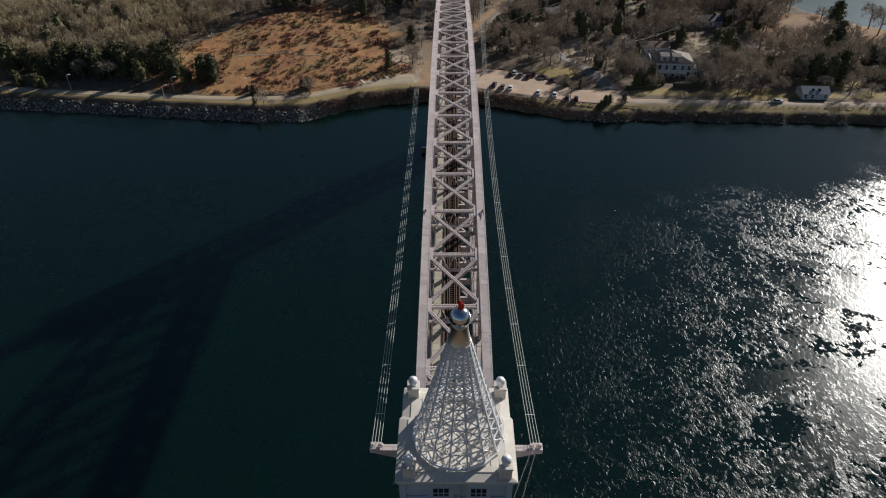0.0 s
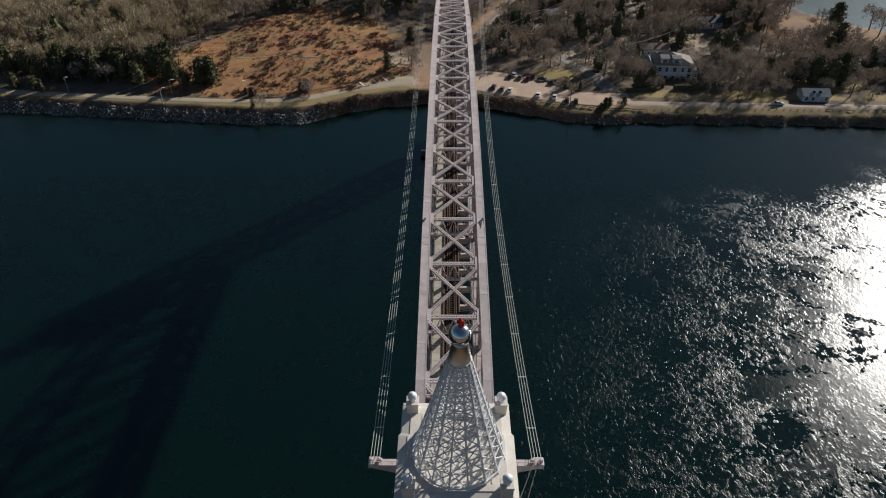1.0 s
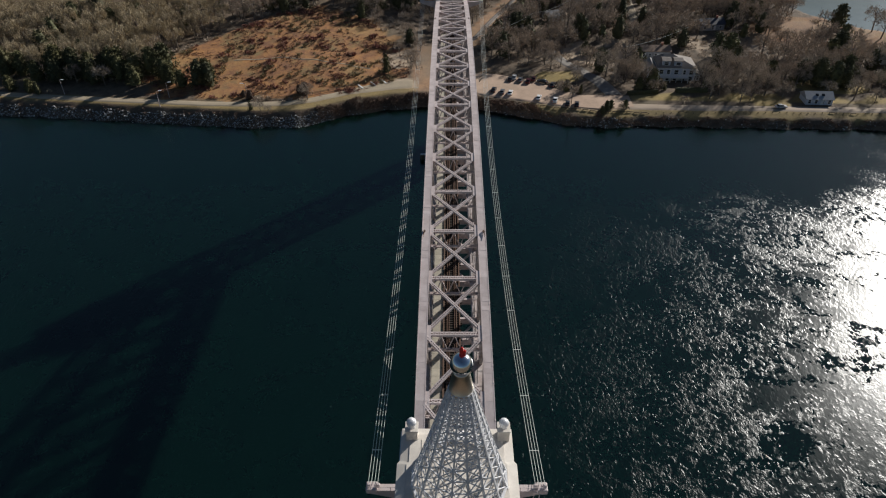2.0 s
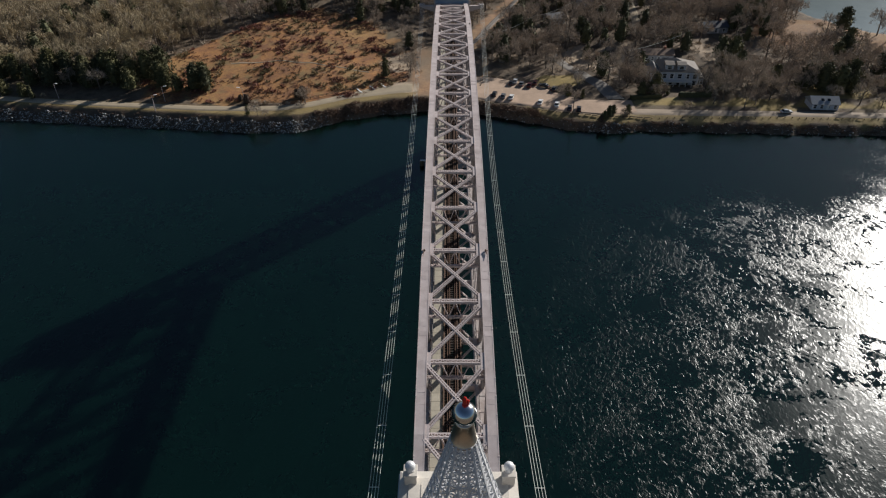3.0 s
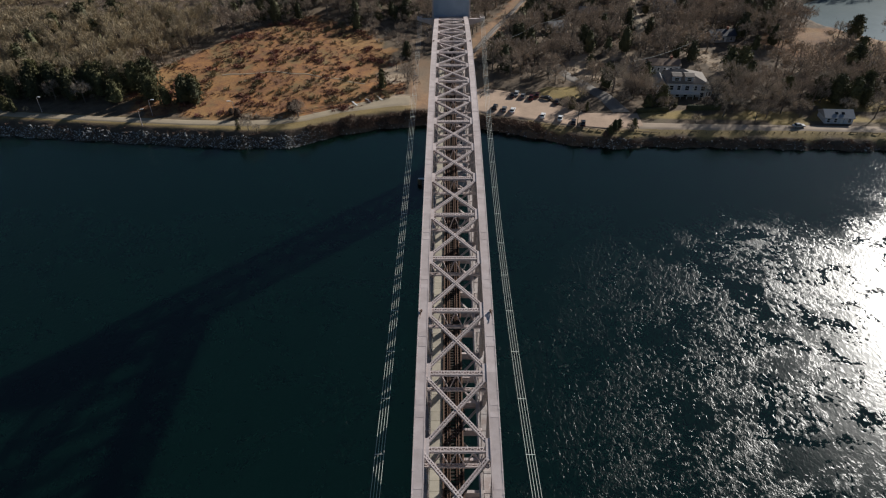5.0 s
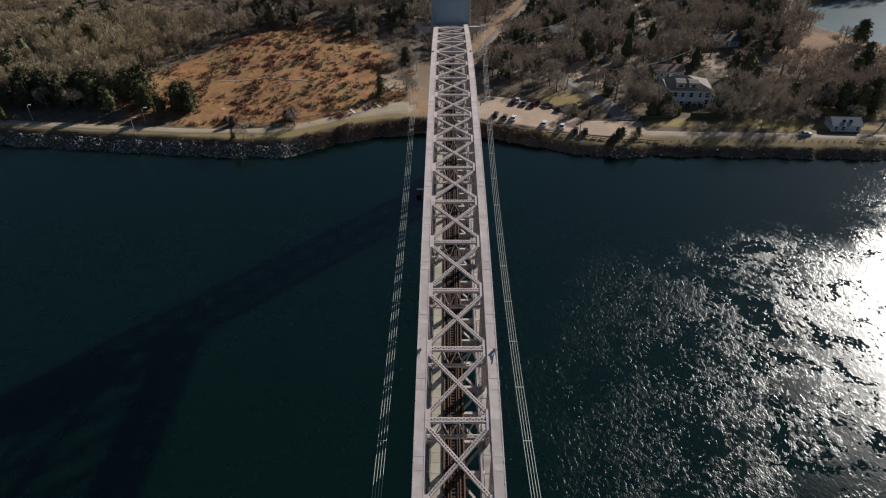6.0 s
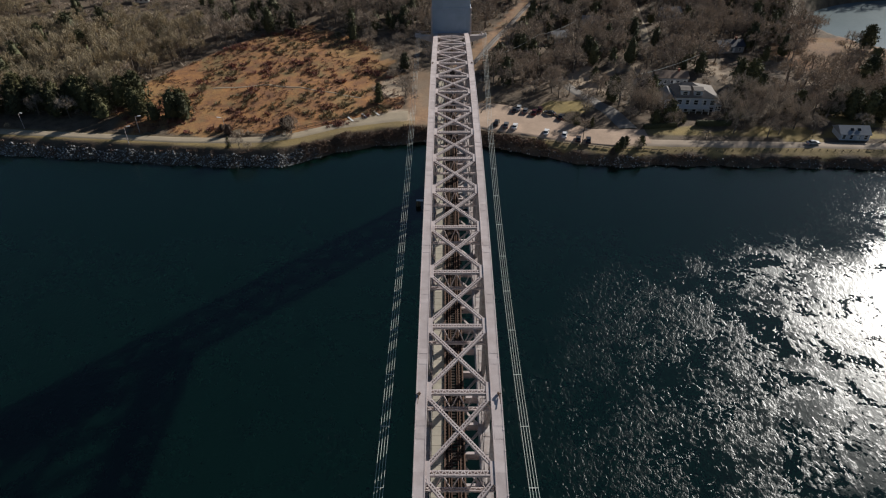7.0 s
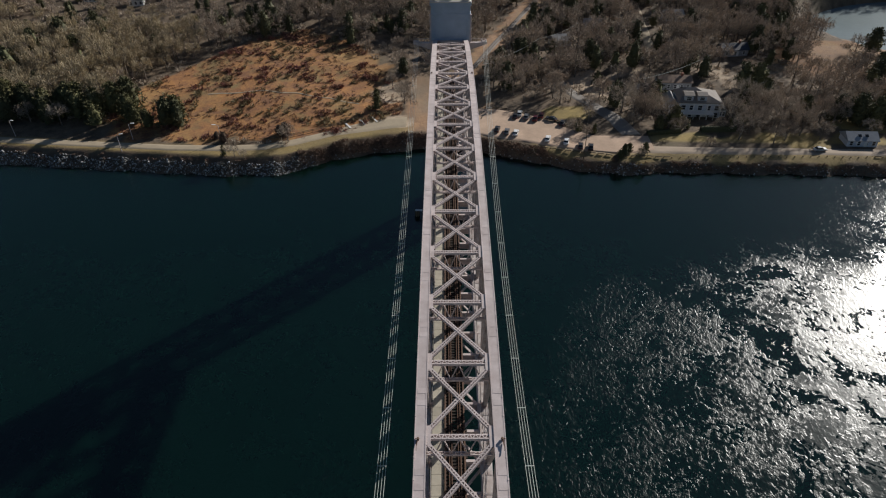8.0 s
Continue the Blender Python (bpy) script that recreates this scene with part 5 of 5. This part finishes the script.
CARS = (("black", 1.15, 17.6, 216.0, 76), ("grey", 1.0, 21.0, 214.2, 79), ("white", 1.0, 24.2, 213.2, 76), ("white", 1.0, 35.3, 208.6, 74), ("white", 1.15, 41.6, 206.2, 76),
        ("black", 1.0, 46.2, 203.2, 78), ("black", 1.15, 49.6, 202.2, 79), ("silver", 1.0, 27.0, 229.0, 79), ("black", 1.0, 25.2, 227.2, 79), ("grey", 1.0, 29.3, 226.2, 78),
        ("red", 1.15, 32.6, 224.8, 76), ("red", 1.0, 35.2, 227.2, 76), ("black", 1.0, 38.5, 224.4, 150), ("black", 1.0, 42.3, 220.8, 70), ("silver", 1.0, 129.0, 200.2, 6))
made = {}
for colour, tall, x, y, turn in CARS:
    m = pose(x, y, float(height(x, y)) + 0.25, 0, 0, turn)
    if (colour, tall) in made:
        copy_thing(made[colour, tall], m)
    else:
        made[colour, tall] = parked_car(colour, tall)
        made[colour, tall].matrix_basis = m


# ---------------------------------------------------------------- houses
def window(parent, x, z, y, w, h, face="y"):
    """A sash window on a wall facing -y (or +x): frame with one glazing bar, sill and pane."""
    win = empty("window")
    win.parent = parent

    def put(bm, u0, u1, d0, d1, z0, z1):
        if face == "y":
            box(bm, x + u0, x + u1, y - d1, y - d0, z + z0, z + z1)
        else:
            box(bm, y + d0, y + d1, x + u0, x + u1, z + z0, z + z1)
    bm = bmesh.new()
    put(bm, -w / 2, w / 2, 0.0, 0.03, 0, h)
    part("pane", bm, DARKGLASS, win)
    bm = bmesh.new()
    for a, b, c, d in ((-w / 2 - 0.12, -w / 2, -0.12, h + 0.12), (w / 2, w / 2 + 0.12, -0.12, h + 0.12), (-w / 2, w / 2, h, h + 0.12), (-w / 2, w / 2, -0.12, 0), (-w / 2, w / 2, h / 2 - 0.05, h / 2 + 0.05)):
        put(bm, a, b, 0.0, 0.09, c, d)
    part("frame", bm, WHITEPAINT, win)


def roof_mesh(bm, w, d, z, rise, hip=0.0, over=0.4, thick=0.22, hip_east=None):
    """A ridge along x over a w by d block, hipped in by hip at both ends (0: gables)."""
    x, y = w / 2 + over, d / 2 + over
    low = [bm.verts.new(p) for p in ((-x, -y, z), (x, -y, z), (x, y, z), (-x, y, z))]
    up = [bm.verts.new((p.co.x, p.co.y, z + thick)) for p in low]
    r = [bm.verts.new((-x + hip, 0, z + rise)), bm.verts.new((x - (hip if hip_east is None else hip_east), 0, z + rise))]
    bm.faces.new(low)
    for i in range(4):
        bm.faces.new((low[i], low[(i + 1) % 4], up[(i + 1) % 4], up[i]))
    bm.faces.new((up[0], up[1], r[1], r[0]))
    bm.faces.new((up[2], up[3], r[0], r[1]))
    bm.faces.new((up[1], up[2], r[1]))
    bm.faces.new((up[3], up[0], r[0]))


def cottage(x, y, turn, w, d, h, rise, wall, roof, label, hip=0.0, wins=4, chimney=True, skylights=0, storeys=1, hip_east=None, sash=(1.0, 1.4)):
    c = empty("house", x, y, float(height(x, y)) - 0.3, turn)
    tagged(c, label, "house", "houses among the trees")
    bm = bmesh.new()
    box(bm, -w / 2, w / 2, -d / 2, d / 2, 0, h)
    if hip == 0:
        for s in (-1, 1):
            vs = [bm.verts.new((s * w / 2, -d / 2, h)), bm.verts.new((s * w / 2, d / 2, h)), bm.verts.new((s * w / 2, 0, h + rise - 0.15))]
            vt = [bm.verts.new((s * (w / 2 - 0.2), v.co.y, v.co.z)) for v in vs]
            bm.faces.new(vs)
            bm.faces.new(list(reversed(vt)))
            for i in range(3):
                bm.faces.new((vs[i], vs[(i + 1) % 3], vt[(i + 1) % 3], vt[i]))
    part("wall", bm, wall, c)
    bm = bmesh.new()
    roof_mesh(bm, w, d, h, rise, hip, hip_east=hip_east)
    rf = part("roof", bm, roof, c)
    for s in range(storeys):
        for k in range(wins):
            window(c, -w / 2 + w * (k + 0.5) / wins, 0.9 + 2.8 * s, -d / 2, *sash)
        for k in range(2):
            window(c, -d / 4 + d / 2 * k, 0.9 + 2.8 * s, w / 2, *sash, "x")
    bm = bmesh.new()
    box(bm, 0.6, 1.6, -d / 2 - 0.08, -d / 2, 0.3, 2.35, 0.02)
    part("door", bm, WHITEPAINT, c)
    if chimney:
        bm = bmesh.new()
        box(bm, w * 0.2, w * 0.2 + 0.8, -0.4, 0.4, h, h + rise + 0.9)
        box(bm, w * 0.2 - 0.08, w * 0.2 + 0.88, -0.48, 0.48, h + rise + 0.75, h + rise + 0.95)
        part("chimney", bm, BRICK, rf)
    for k in range(skylights):
        sl = rise / (d / 2 + 0.4)
        bm = bmesh.new()
        u = -w * 0.1 + k * 2.4
        ya, yb = -d * 0.34, -d * 0.2
        za, zb = h + 0.26 + (ya + d / 2 + 0.4) * sl * 0.97, h + 0.26 + (yb + d / 2 + 0.4) * sl * 0.97
        beam(bm, (u, ya, za), (u, yb, zb), 1.1, 0.12)
        part("skylight", bm, DARKGLASS, rf)
    return c


big = cottage(95.5, 233.5, -4, 15.5, 11.5, 6.4, 3.9, CLAPBOARD, HOUSE_ROOF, "large pale blue-grey house with white trim, hipped roof and dormers", hip=3.0, wins=5, chimney=False, storeys=2, hip_east=9.6, sash=(1.5, 1.75))
# white corner boards and a band between the storeys
for u in (-7.75, -2.6, 2.5, 7.55):
    bm = bmesh.new()
    box(bm, u - 0.05, u + 0.4, -5.87, -5.7, 0.3, 6.4)
    part("corner_board", bm, WHITEPAINT, big)
bm = bmesh.new()
box(bm, -7.8, 7.9, -5.83, -5.72, 6.05, 6.4)
part("fascia", bm, WHITEPAINT, big)
bm = bmesh.new()
box(bm, -7.8, 7.9, -5.82, -5.73, 3.1, 3.45)
part("band_board", bm, WHITEPAINT, big)
bm = bmesh.new()
box(bm, 7.78, 10.4, -4.4, 3.2, 0, 3.1)
part("sun_porch", bm, WHITEPAINT, big, "white glazed sun porch")
bm = bmesh.new()
vs = [bm.verts.new(p) for p in ((7.7, -4.8, 4.3), (10.8, -4.8, 3.1), (10.8, 3.6, 3.1), (7.7, 3.6, 4.3), (7.7, -4.8, 4.5), (10.8, -4.8, 3.3), (10.8, 3.6, 3.3), (7.7, 3.6, 4.5))]
for q in ((0, 1, 2, 3), (4, 5, 6, 7), (0, 1, 5, 4), (1, 2, 6, 5), (2, 3, 7, 6), (3, 0, 4, 7)):
    bm.faces.new([vs[k] for k in q])
part("sun_porch_roof", bm, HOUSE_ROOF, big)
for u in (8.4, 9.7):
    window(big, u, 1.0, -4.4, 0.9, 1.5)
# dormer, porch and side wing of the large house
for u in (-4.6, 0.3):
    bm = bmesh.new()
    box(bm, u - 1.6, u + 1.6, -5.2, -1.0, 6.7, 9.0)
    dormer = part("dormer", bm, CLAPBOARD, big)
    bm = bmesh.new()
    roof_mesh(bm, 3.3, 4.2, 0, 0.9, 0, 0.3)
    for v in bm.verts:
        v.co = (u + v.co.x, -3.1 + v.co.y, v.co.z + 9.0)
    part("dormer_roof", bm, HOUSE_ROOF, dormer)
    window(big, u, 7.35, -5.2, 1.6, 1.2)
bm = bmesh.new()
box(bm, -7.6, 5.0, -8.4, -5.8, 2.9, 3.15)
box(bm, -7.6, 5.0, -8.4, -5.8, 0.2, 0.45)
for k in range(6):
    box(bm, -7.5 + k * 2.44, -7.25 + k * 2.44, -8.35, -8.1, 0.4, 2.9)
for k in range(26):
    box(bm, -7.5 + k * 0.48, -7.43 + k * 0.48, -8.3, -8.23, 3.15, 4.0)
box(bm, -7.6, 5.0, -8.34, -8.2, 3.95, 4.05)
part("porch", bm, WHITEPAINT, big, "white porch with balustrade")
bm = bmesh.new()
box(bm, -11.5, -7.78, -3.6, 4.6, 0, 4.8)
part("side_wing", bm, CLAPBOARD, big)
bm = bmesh.new()
roof_mesh(bm, 8.2, 4.2, 0, 2.0, 0, 0.3)
for v in bm.verts:
    v.co = (-9.7 - v.co.y, 0.5 + v.co.x, v.co.z + 4.8)
part("wing_roof", bm, SHINGLE_PALE, big)
window(big, -9.6, 2.4, -3.6, 1.4, 1.4)
cottage(92.5, 254.5, -3, 13, 7.5, 3.2, 1.8, GREYWALL, material("brown_roof", (0.27, 0.19, 0.14), 0.9, vary=0.25), "long low grey house with brown roof and white windows", wins=5)
cottage(145.3, 206.6, -3, 10.2, 6.6, 2.5, 2.2, CLAPBOARD, ROOF_LIGHT, "low pale grey cottage with light grey roof and skylights", wins=4, chimney=False, skylights=2)
cottage(128, 288, 8, 12, 6.5, 2.8, 2.4, GREYWALL, SLATE, "low grey house with dark blue-grey roof in the woods", wins=3)
cottage(180, 251, 8, 8, 6, 2.8, 2.2, WHITEPAINT, SHINGLE_PALE, "small white cottage behind pines", wins=2, chimney=False)
cottage(192, 246, -12, 7, 5, 2.6, 2.0, WHITEPAINT, SHINGLE_PALE, "small white shed-like house by bare trees", wins=2, chimney=False)
for x, y, turn, w in ((-161, 346, 10, 9), (-153, 357, -8, 10), (-145, 355, 5, 8), (-120, 354, 12, 9), (-187, 353, 0, 9), (52, 300, 20, 11), (70, 318, -10, 10), (112, 330, 6, 12)):
    cottage(x, y, turn, w * 0.8, 6.5, 2.8, 2.4, WHITEPAINT, SHINGLE_PALE, "white house with pale roof among bare trees", wins=3, chimney=False)


# clipped hedges before the large house
def hedge(x0, y0, x1, y1, tall, wide, seed):
    rs = np.random.RandomState(seed)
    heap = Heap()
    n = int(math.hypot(x1 - x0, y1 - y0) / 0.35)
    side = np.array([y0 - y1, x1 - x0, 0]) / math.hypot(x1 - x0, y1 - y0)
    prof = ((-0.5, -0.2), (-0.52, 0.55), (-0.35, 0.98), (0.35, 1.0), (0.52, 0.55), (0.5, -0.2))
    v = []
    for i in range(n + 1):
        u = i / n
        p = np.array([x0 + (x1 - x0) * u, y0 + (y1 - y0) * u, 0])
        p[2] = float(height(p[0], p[1]))
        for a, b in prof:
            v.append(p + side * a * wide * rs.uniform(0.8, 1.15) + np.array([0, 0, b * tall * rs.uniform(0.88, 1.06)]))
    f = []
    for i in range(n):
        for j in range(5):
            p, q = i * 6 + j, i * 6 + j + 1
            f += [(p, q, q + 6), (p, q + 6, p + 6)]
    heap.add(v, f)
    base = np.array(v)[rs.randint(0, len(v), n * 16)]
    way = rs.normal(size=(len(base), 3)) + (0, 0, 0.6)
    way /= np.linalg.norm(way, axis=1)[:, None]
    slivers(heap, base, way, rs.uniform(0.2, 0.5, len(base)), 0.22, rs)
    tagged(part_arrays("hedge", *heap.arrays(), NEEDLE), "dark green clipped hedge above the lawn", "hedge", "hedges before the house")


hedge(72, 212.8, 84.5, 214.4, 1.6, 1.5, 5)
hedge(92, 215.2, 105, 215.6, 2.0, 1.6, 6)

# ---------------------------------------------------------------- lamps, poles and rails
def street_lamp():
    s = empty("street_lamp")
    tagged(s, "grey street lamp with long flat head beside the service road", "street lamp", "street lamps along the service road")
    bm = bmesh.new()
    turned(bm, [(0.16, -0.3), (0.16, 0.4), (0.11, 0.5), (0.07, 6.2)], seg=10)
    part("pole", bm, STEEL, s)
    bm = bmesh.new()
    beam(bm, (0, 0, 6.1), (-1.0, 0.2, 6.5), 0.08, 0.08)
    part("arm", bm, STEEL, s)
    bm = bmesh.new()
    beam(bm, (-0.8, 0.16, 6.5), (-2.0, 0.4, 6.6), 0.42, 0.16)
    part("head", bm, WHITEPAINT, s)
    return s


lamp_post = street_lamp()
for i, (x, y, turn) in enumerate(((-114.5, 200.2, 200), (-113.6, 208.5, 190), (-157.5, 211.5, 170), (-81.5, 207.2, 20), (-200, 217, 180))):
    m = pose(x, y, float(height(x, y)), 0, 0, turn)
    if i:
        copy_thing(lamp_post, m)
    else:
        lamp_post.matrix_basis = m


def utility_pole():
    p = empty("utility_pole")
    tagged(p, "weathered wooden utility pole with crossarm", "utility pole", "utility poles")
    bm = bmesh.new()
    turned(bm, [(0.17, -0.5), (0.15, 4), (0.11, 9.4), (0.05, 9.5)], seg=10)
    part("shaft", bm, TIMBER, p)
    bm = bmesh.new()
    box(bm, -1.1, 1.1, -0.07, 0.07, 8.6, 8.8, 0.02)
    part("crossarm", bm, TIMBER, p)
    for x in (-0.95, -0.4, 0.4, 0.95):
        bm = bmesh.new()
        turned(bm, [(0.03, 8.8), (0.06, 8.9), (0.06, 9.0), (0.03, 9.05)], x, 0, 8)
        part("insulator", bm, WHITEPAINT, p)
    return p


upole = utility_pole()
POLES = ((46.2, 196.2), (19.5, 262), (39.5, 283), (60, 303), (108, 262), (76, 243))
for i, (x, y) in enumerate(POLES):
    m = pose(x, y, float(height(x, y)), 0, 0, 40 * i)
    if i:
        copy_thing(upole, m)
    else:
        upole.matrix_basis = m
line = empty("power_line")
tagged(line, "pale overhead wires slung between utility poles", "wires")
for (xa, ya), (xb, yb) in ((POLES[1], POLES[2]), (POLES[2], POLES[3]), (POLES[5], POLES[4])):
    bm = bmesh.new()
    za, zb = float(height(xa, ya)) + 9.0, float(height(xb, yb)) + 9.0
    pts = [(xa + (xb - xa) * k / 12 + 0.4, ya + (yb - ya) * k / 12, za + (zb - za) * k / 12 - 1.1 * (1 - (k / 6 - 1) ** 2)) for k in range(13)]
    for p, q in zip(pts, pts[1:]):
        beam(bm, p, q, 0.08, 0.08)
    part("wire", bm, WIRE, line)

rail = empty("guard_rail")
tagged(rail, "weathered timber guard rail along the car park and the bank road", "guard rail")
RAILLINE = ((12, 211.3), (21, 208.0), (33, 204.0), (46, 199.8), (60, 197.2), (74, 197.0), (97, 196.9), (130, 196.5), (165, 195.2), (192, 194.2))
for (xa, ya), (xb, yb) in zip(RAILLINE, RAILLINE[1:]):
    n = int(math.hypot(xb - xa, yb - ya) / 2.6)
    for k in range(n):
        x, y = xa + (xb - xa) * k / n, ya + (yb - ya) * k / n
        u, v = xa + (xb - xa) * (k + 0.72) / n, ya + (yb - ya) * (k + 0.72) / n
        z, w = float(height(x, y)), float(height(u, v))
        bm = bmesh.new()
        beam(bm, (x, y, z - 0.3), (x, y, z + (0.55 if x < 74 else 0.4)), 0.22, 0.22)
        part("post", bm, TIMBER, rail)
        if x > 74 and rng.random() < 0.85:
            continue
        bm = bmesh.new()
        beam(bm, (x, y, z + 0.42), (u, v, w + 0.42), 0.2, 0.24)
        part("beam", bm, TIMBER, rail)

# post-and-rail fence between the service road and the heath
fence = empty("rail_fence")
tagged(fence, "low weathered post-and-rail fence beside the heath", "fence")
FENCE = ((-74, 206.2), (-66, 207.4), (-56, 210.6), (-47, 215.4), (-38, 220.6))
for (xa, ya), (xb, yb) in zip(FENCE, FENCE[1:]):
    n = max(2, int(math.hypot(xb - xa, yb - ya) / 2.8))
    for k in range(n):
        x, y = xa + (xb - xa) * k / n, ya + (yb - ya) * k / n
        u, v = xa + (xb - xa) * (k + 1) / n, ya + (yb - ya) * (k + 1) / n
        z, w = float(height(x, y)), float(height(u, v))
        bm = bmesh.new()
        beam(bm, (x, y, z - 0.3), (x, y, z + 1.1), 0.16, 0.16)
        part("post", bm, TIMBER, fence)
        for h in (0.5, 0.95):
            bm = bmesh.new()
            beam(bm, (x, y, z + h), (u, v, w + h), 0.1, 0.16)
            part("rail", bm, TIMBER, fence)

# log bumpers at the car park's upper edge
log = None
for i, (x, y, turn) in enumerate(((15, 235.2, -8), (18.4, 235.0, -6), (21.6, 234.4, -14), (38.6, 226.0, -40), (41, 223.4, -48), (43.4, 219.6, -60), (13, 231, 60), (12.5, 226.5, 75))):
    m = pose(x, y, float(height(x, y)) + 0.2, 0, 0, turn)
    if log:
        copy_thing(log, m)
    else:
        bm = bmesh.new()
        box(bm, -1.2, 1.2, -0.16, 0.16, -0.05, 0.3, 0.06)
        log = tagged(part("log_bumper", bm, TIMBER), "dark weathered log bumper on sandy asphalt", "log", "log bumpers round the car park")
        log.matrix_basis = m

# painted bay lines on the service road's turning place
for x, y in ((-32.5, 221.2), (-28.2, 223.4), (-37.5, 218.4)):
    bm = bmesh.new()
    z = float(height(x, y)) + 0.26
    beam(bm, (x - 1.1, y + 1.9, z), (x + 1.3, y - 1.9, z), 0.7, 0.06)
    tagged(part("bay_line", bm, PAINTLINE), "white painted parking bay line on pale asphalt", "road marking", "bay lines")
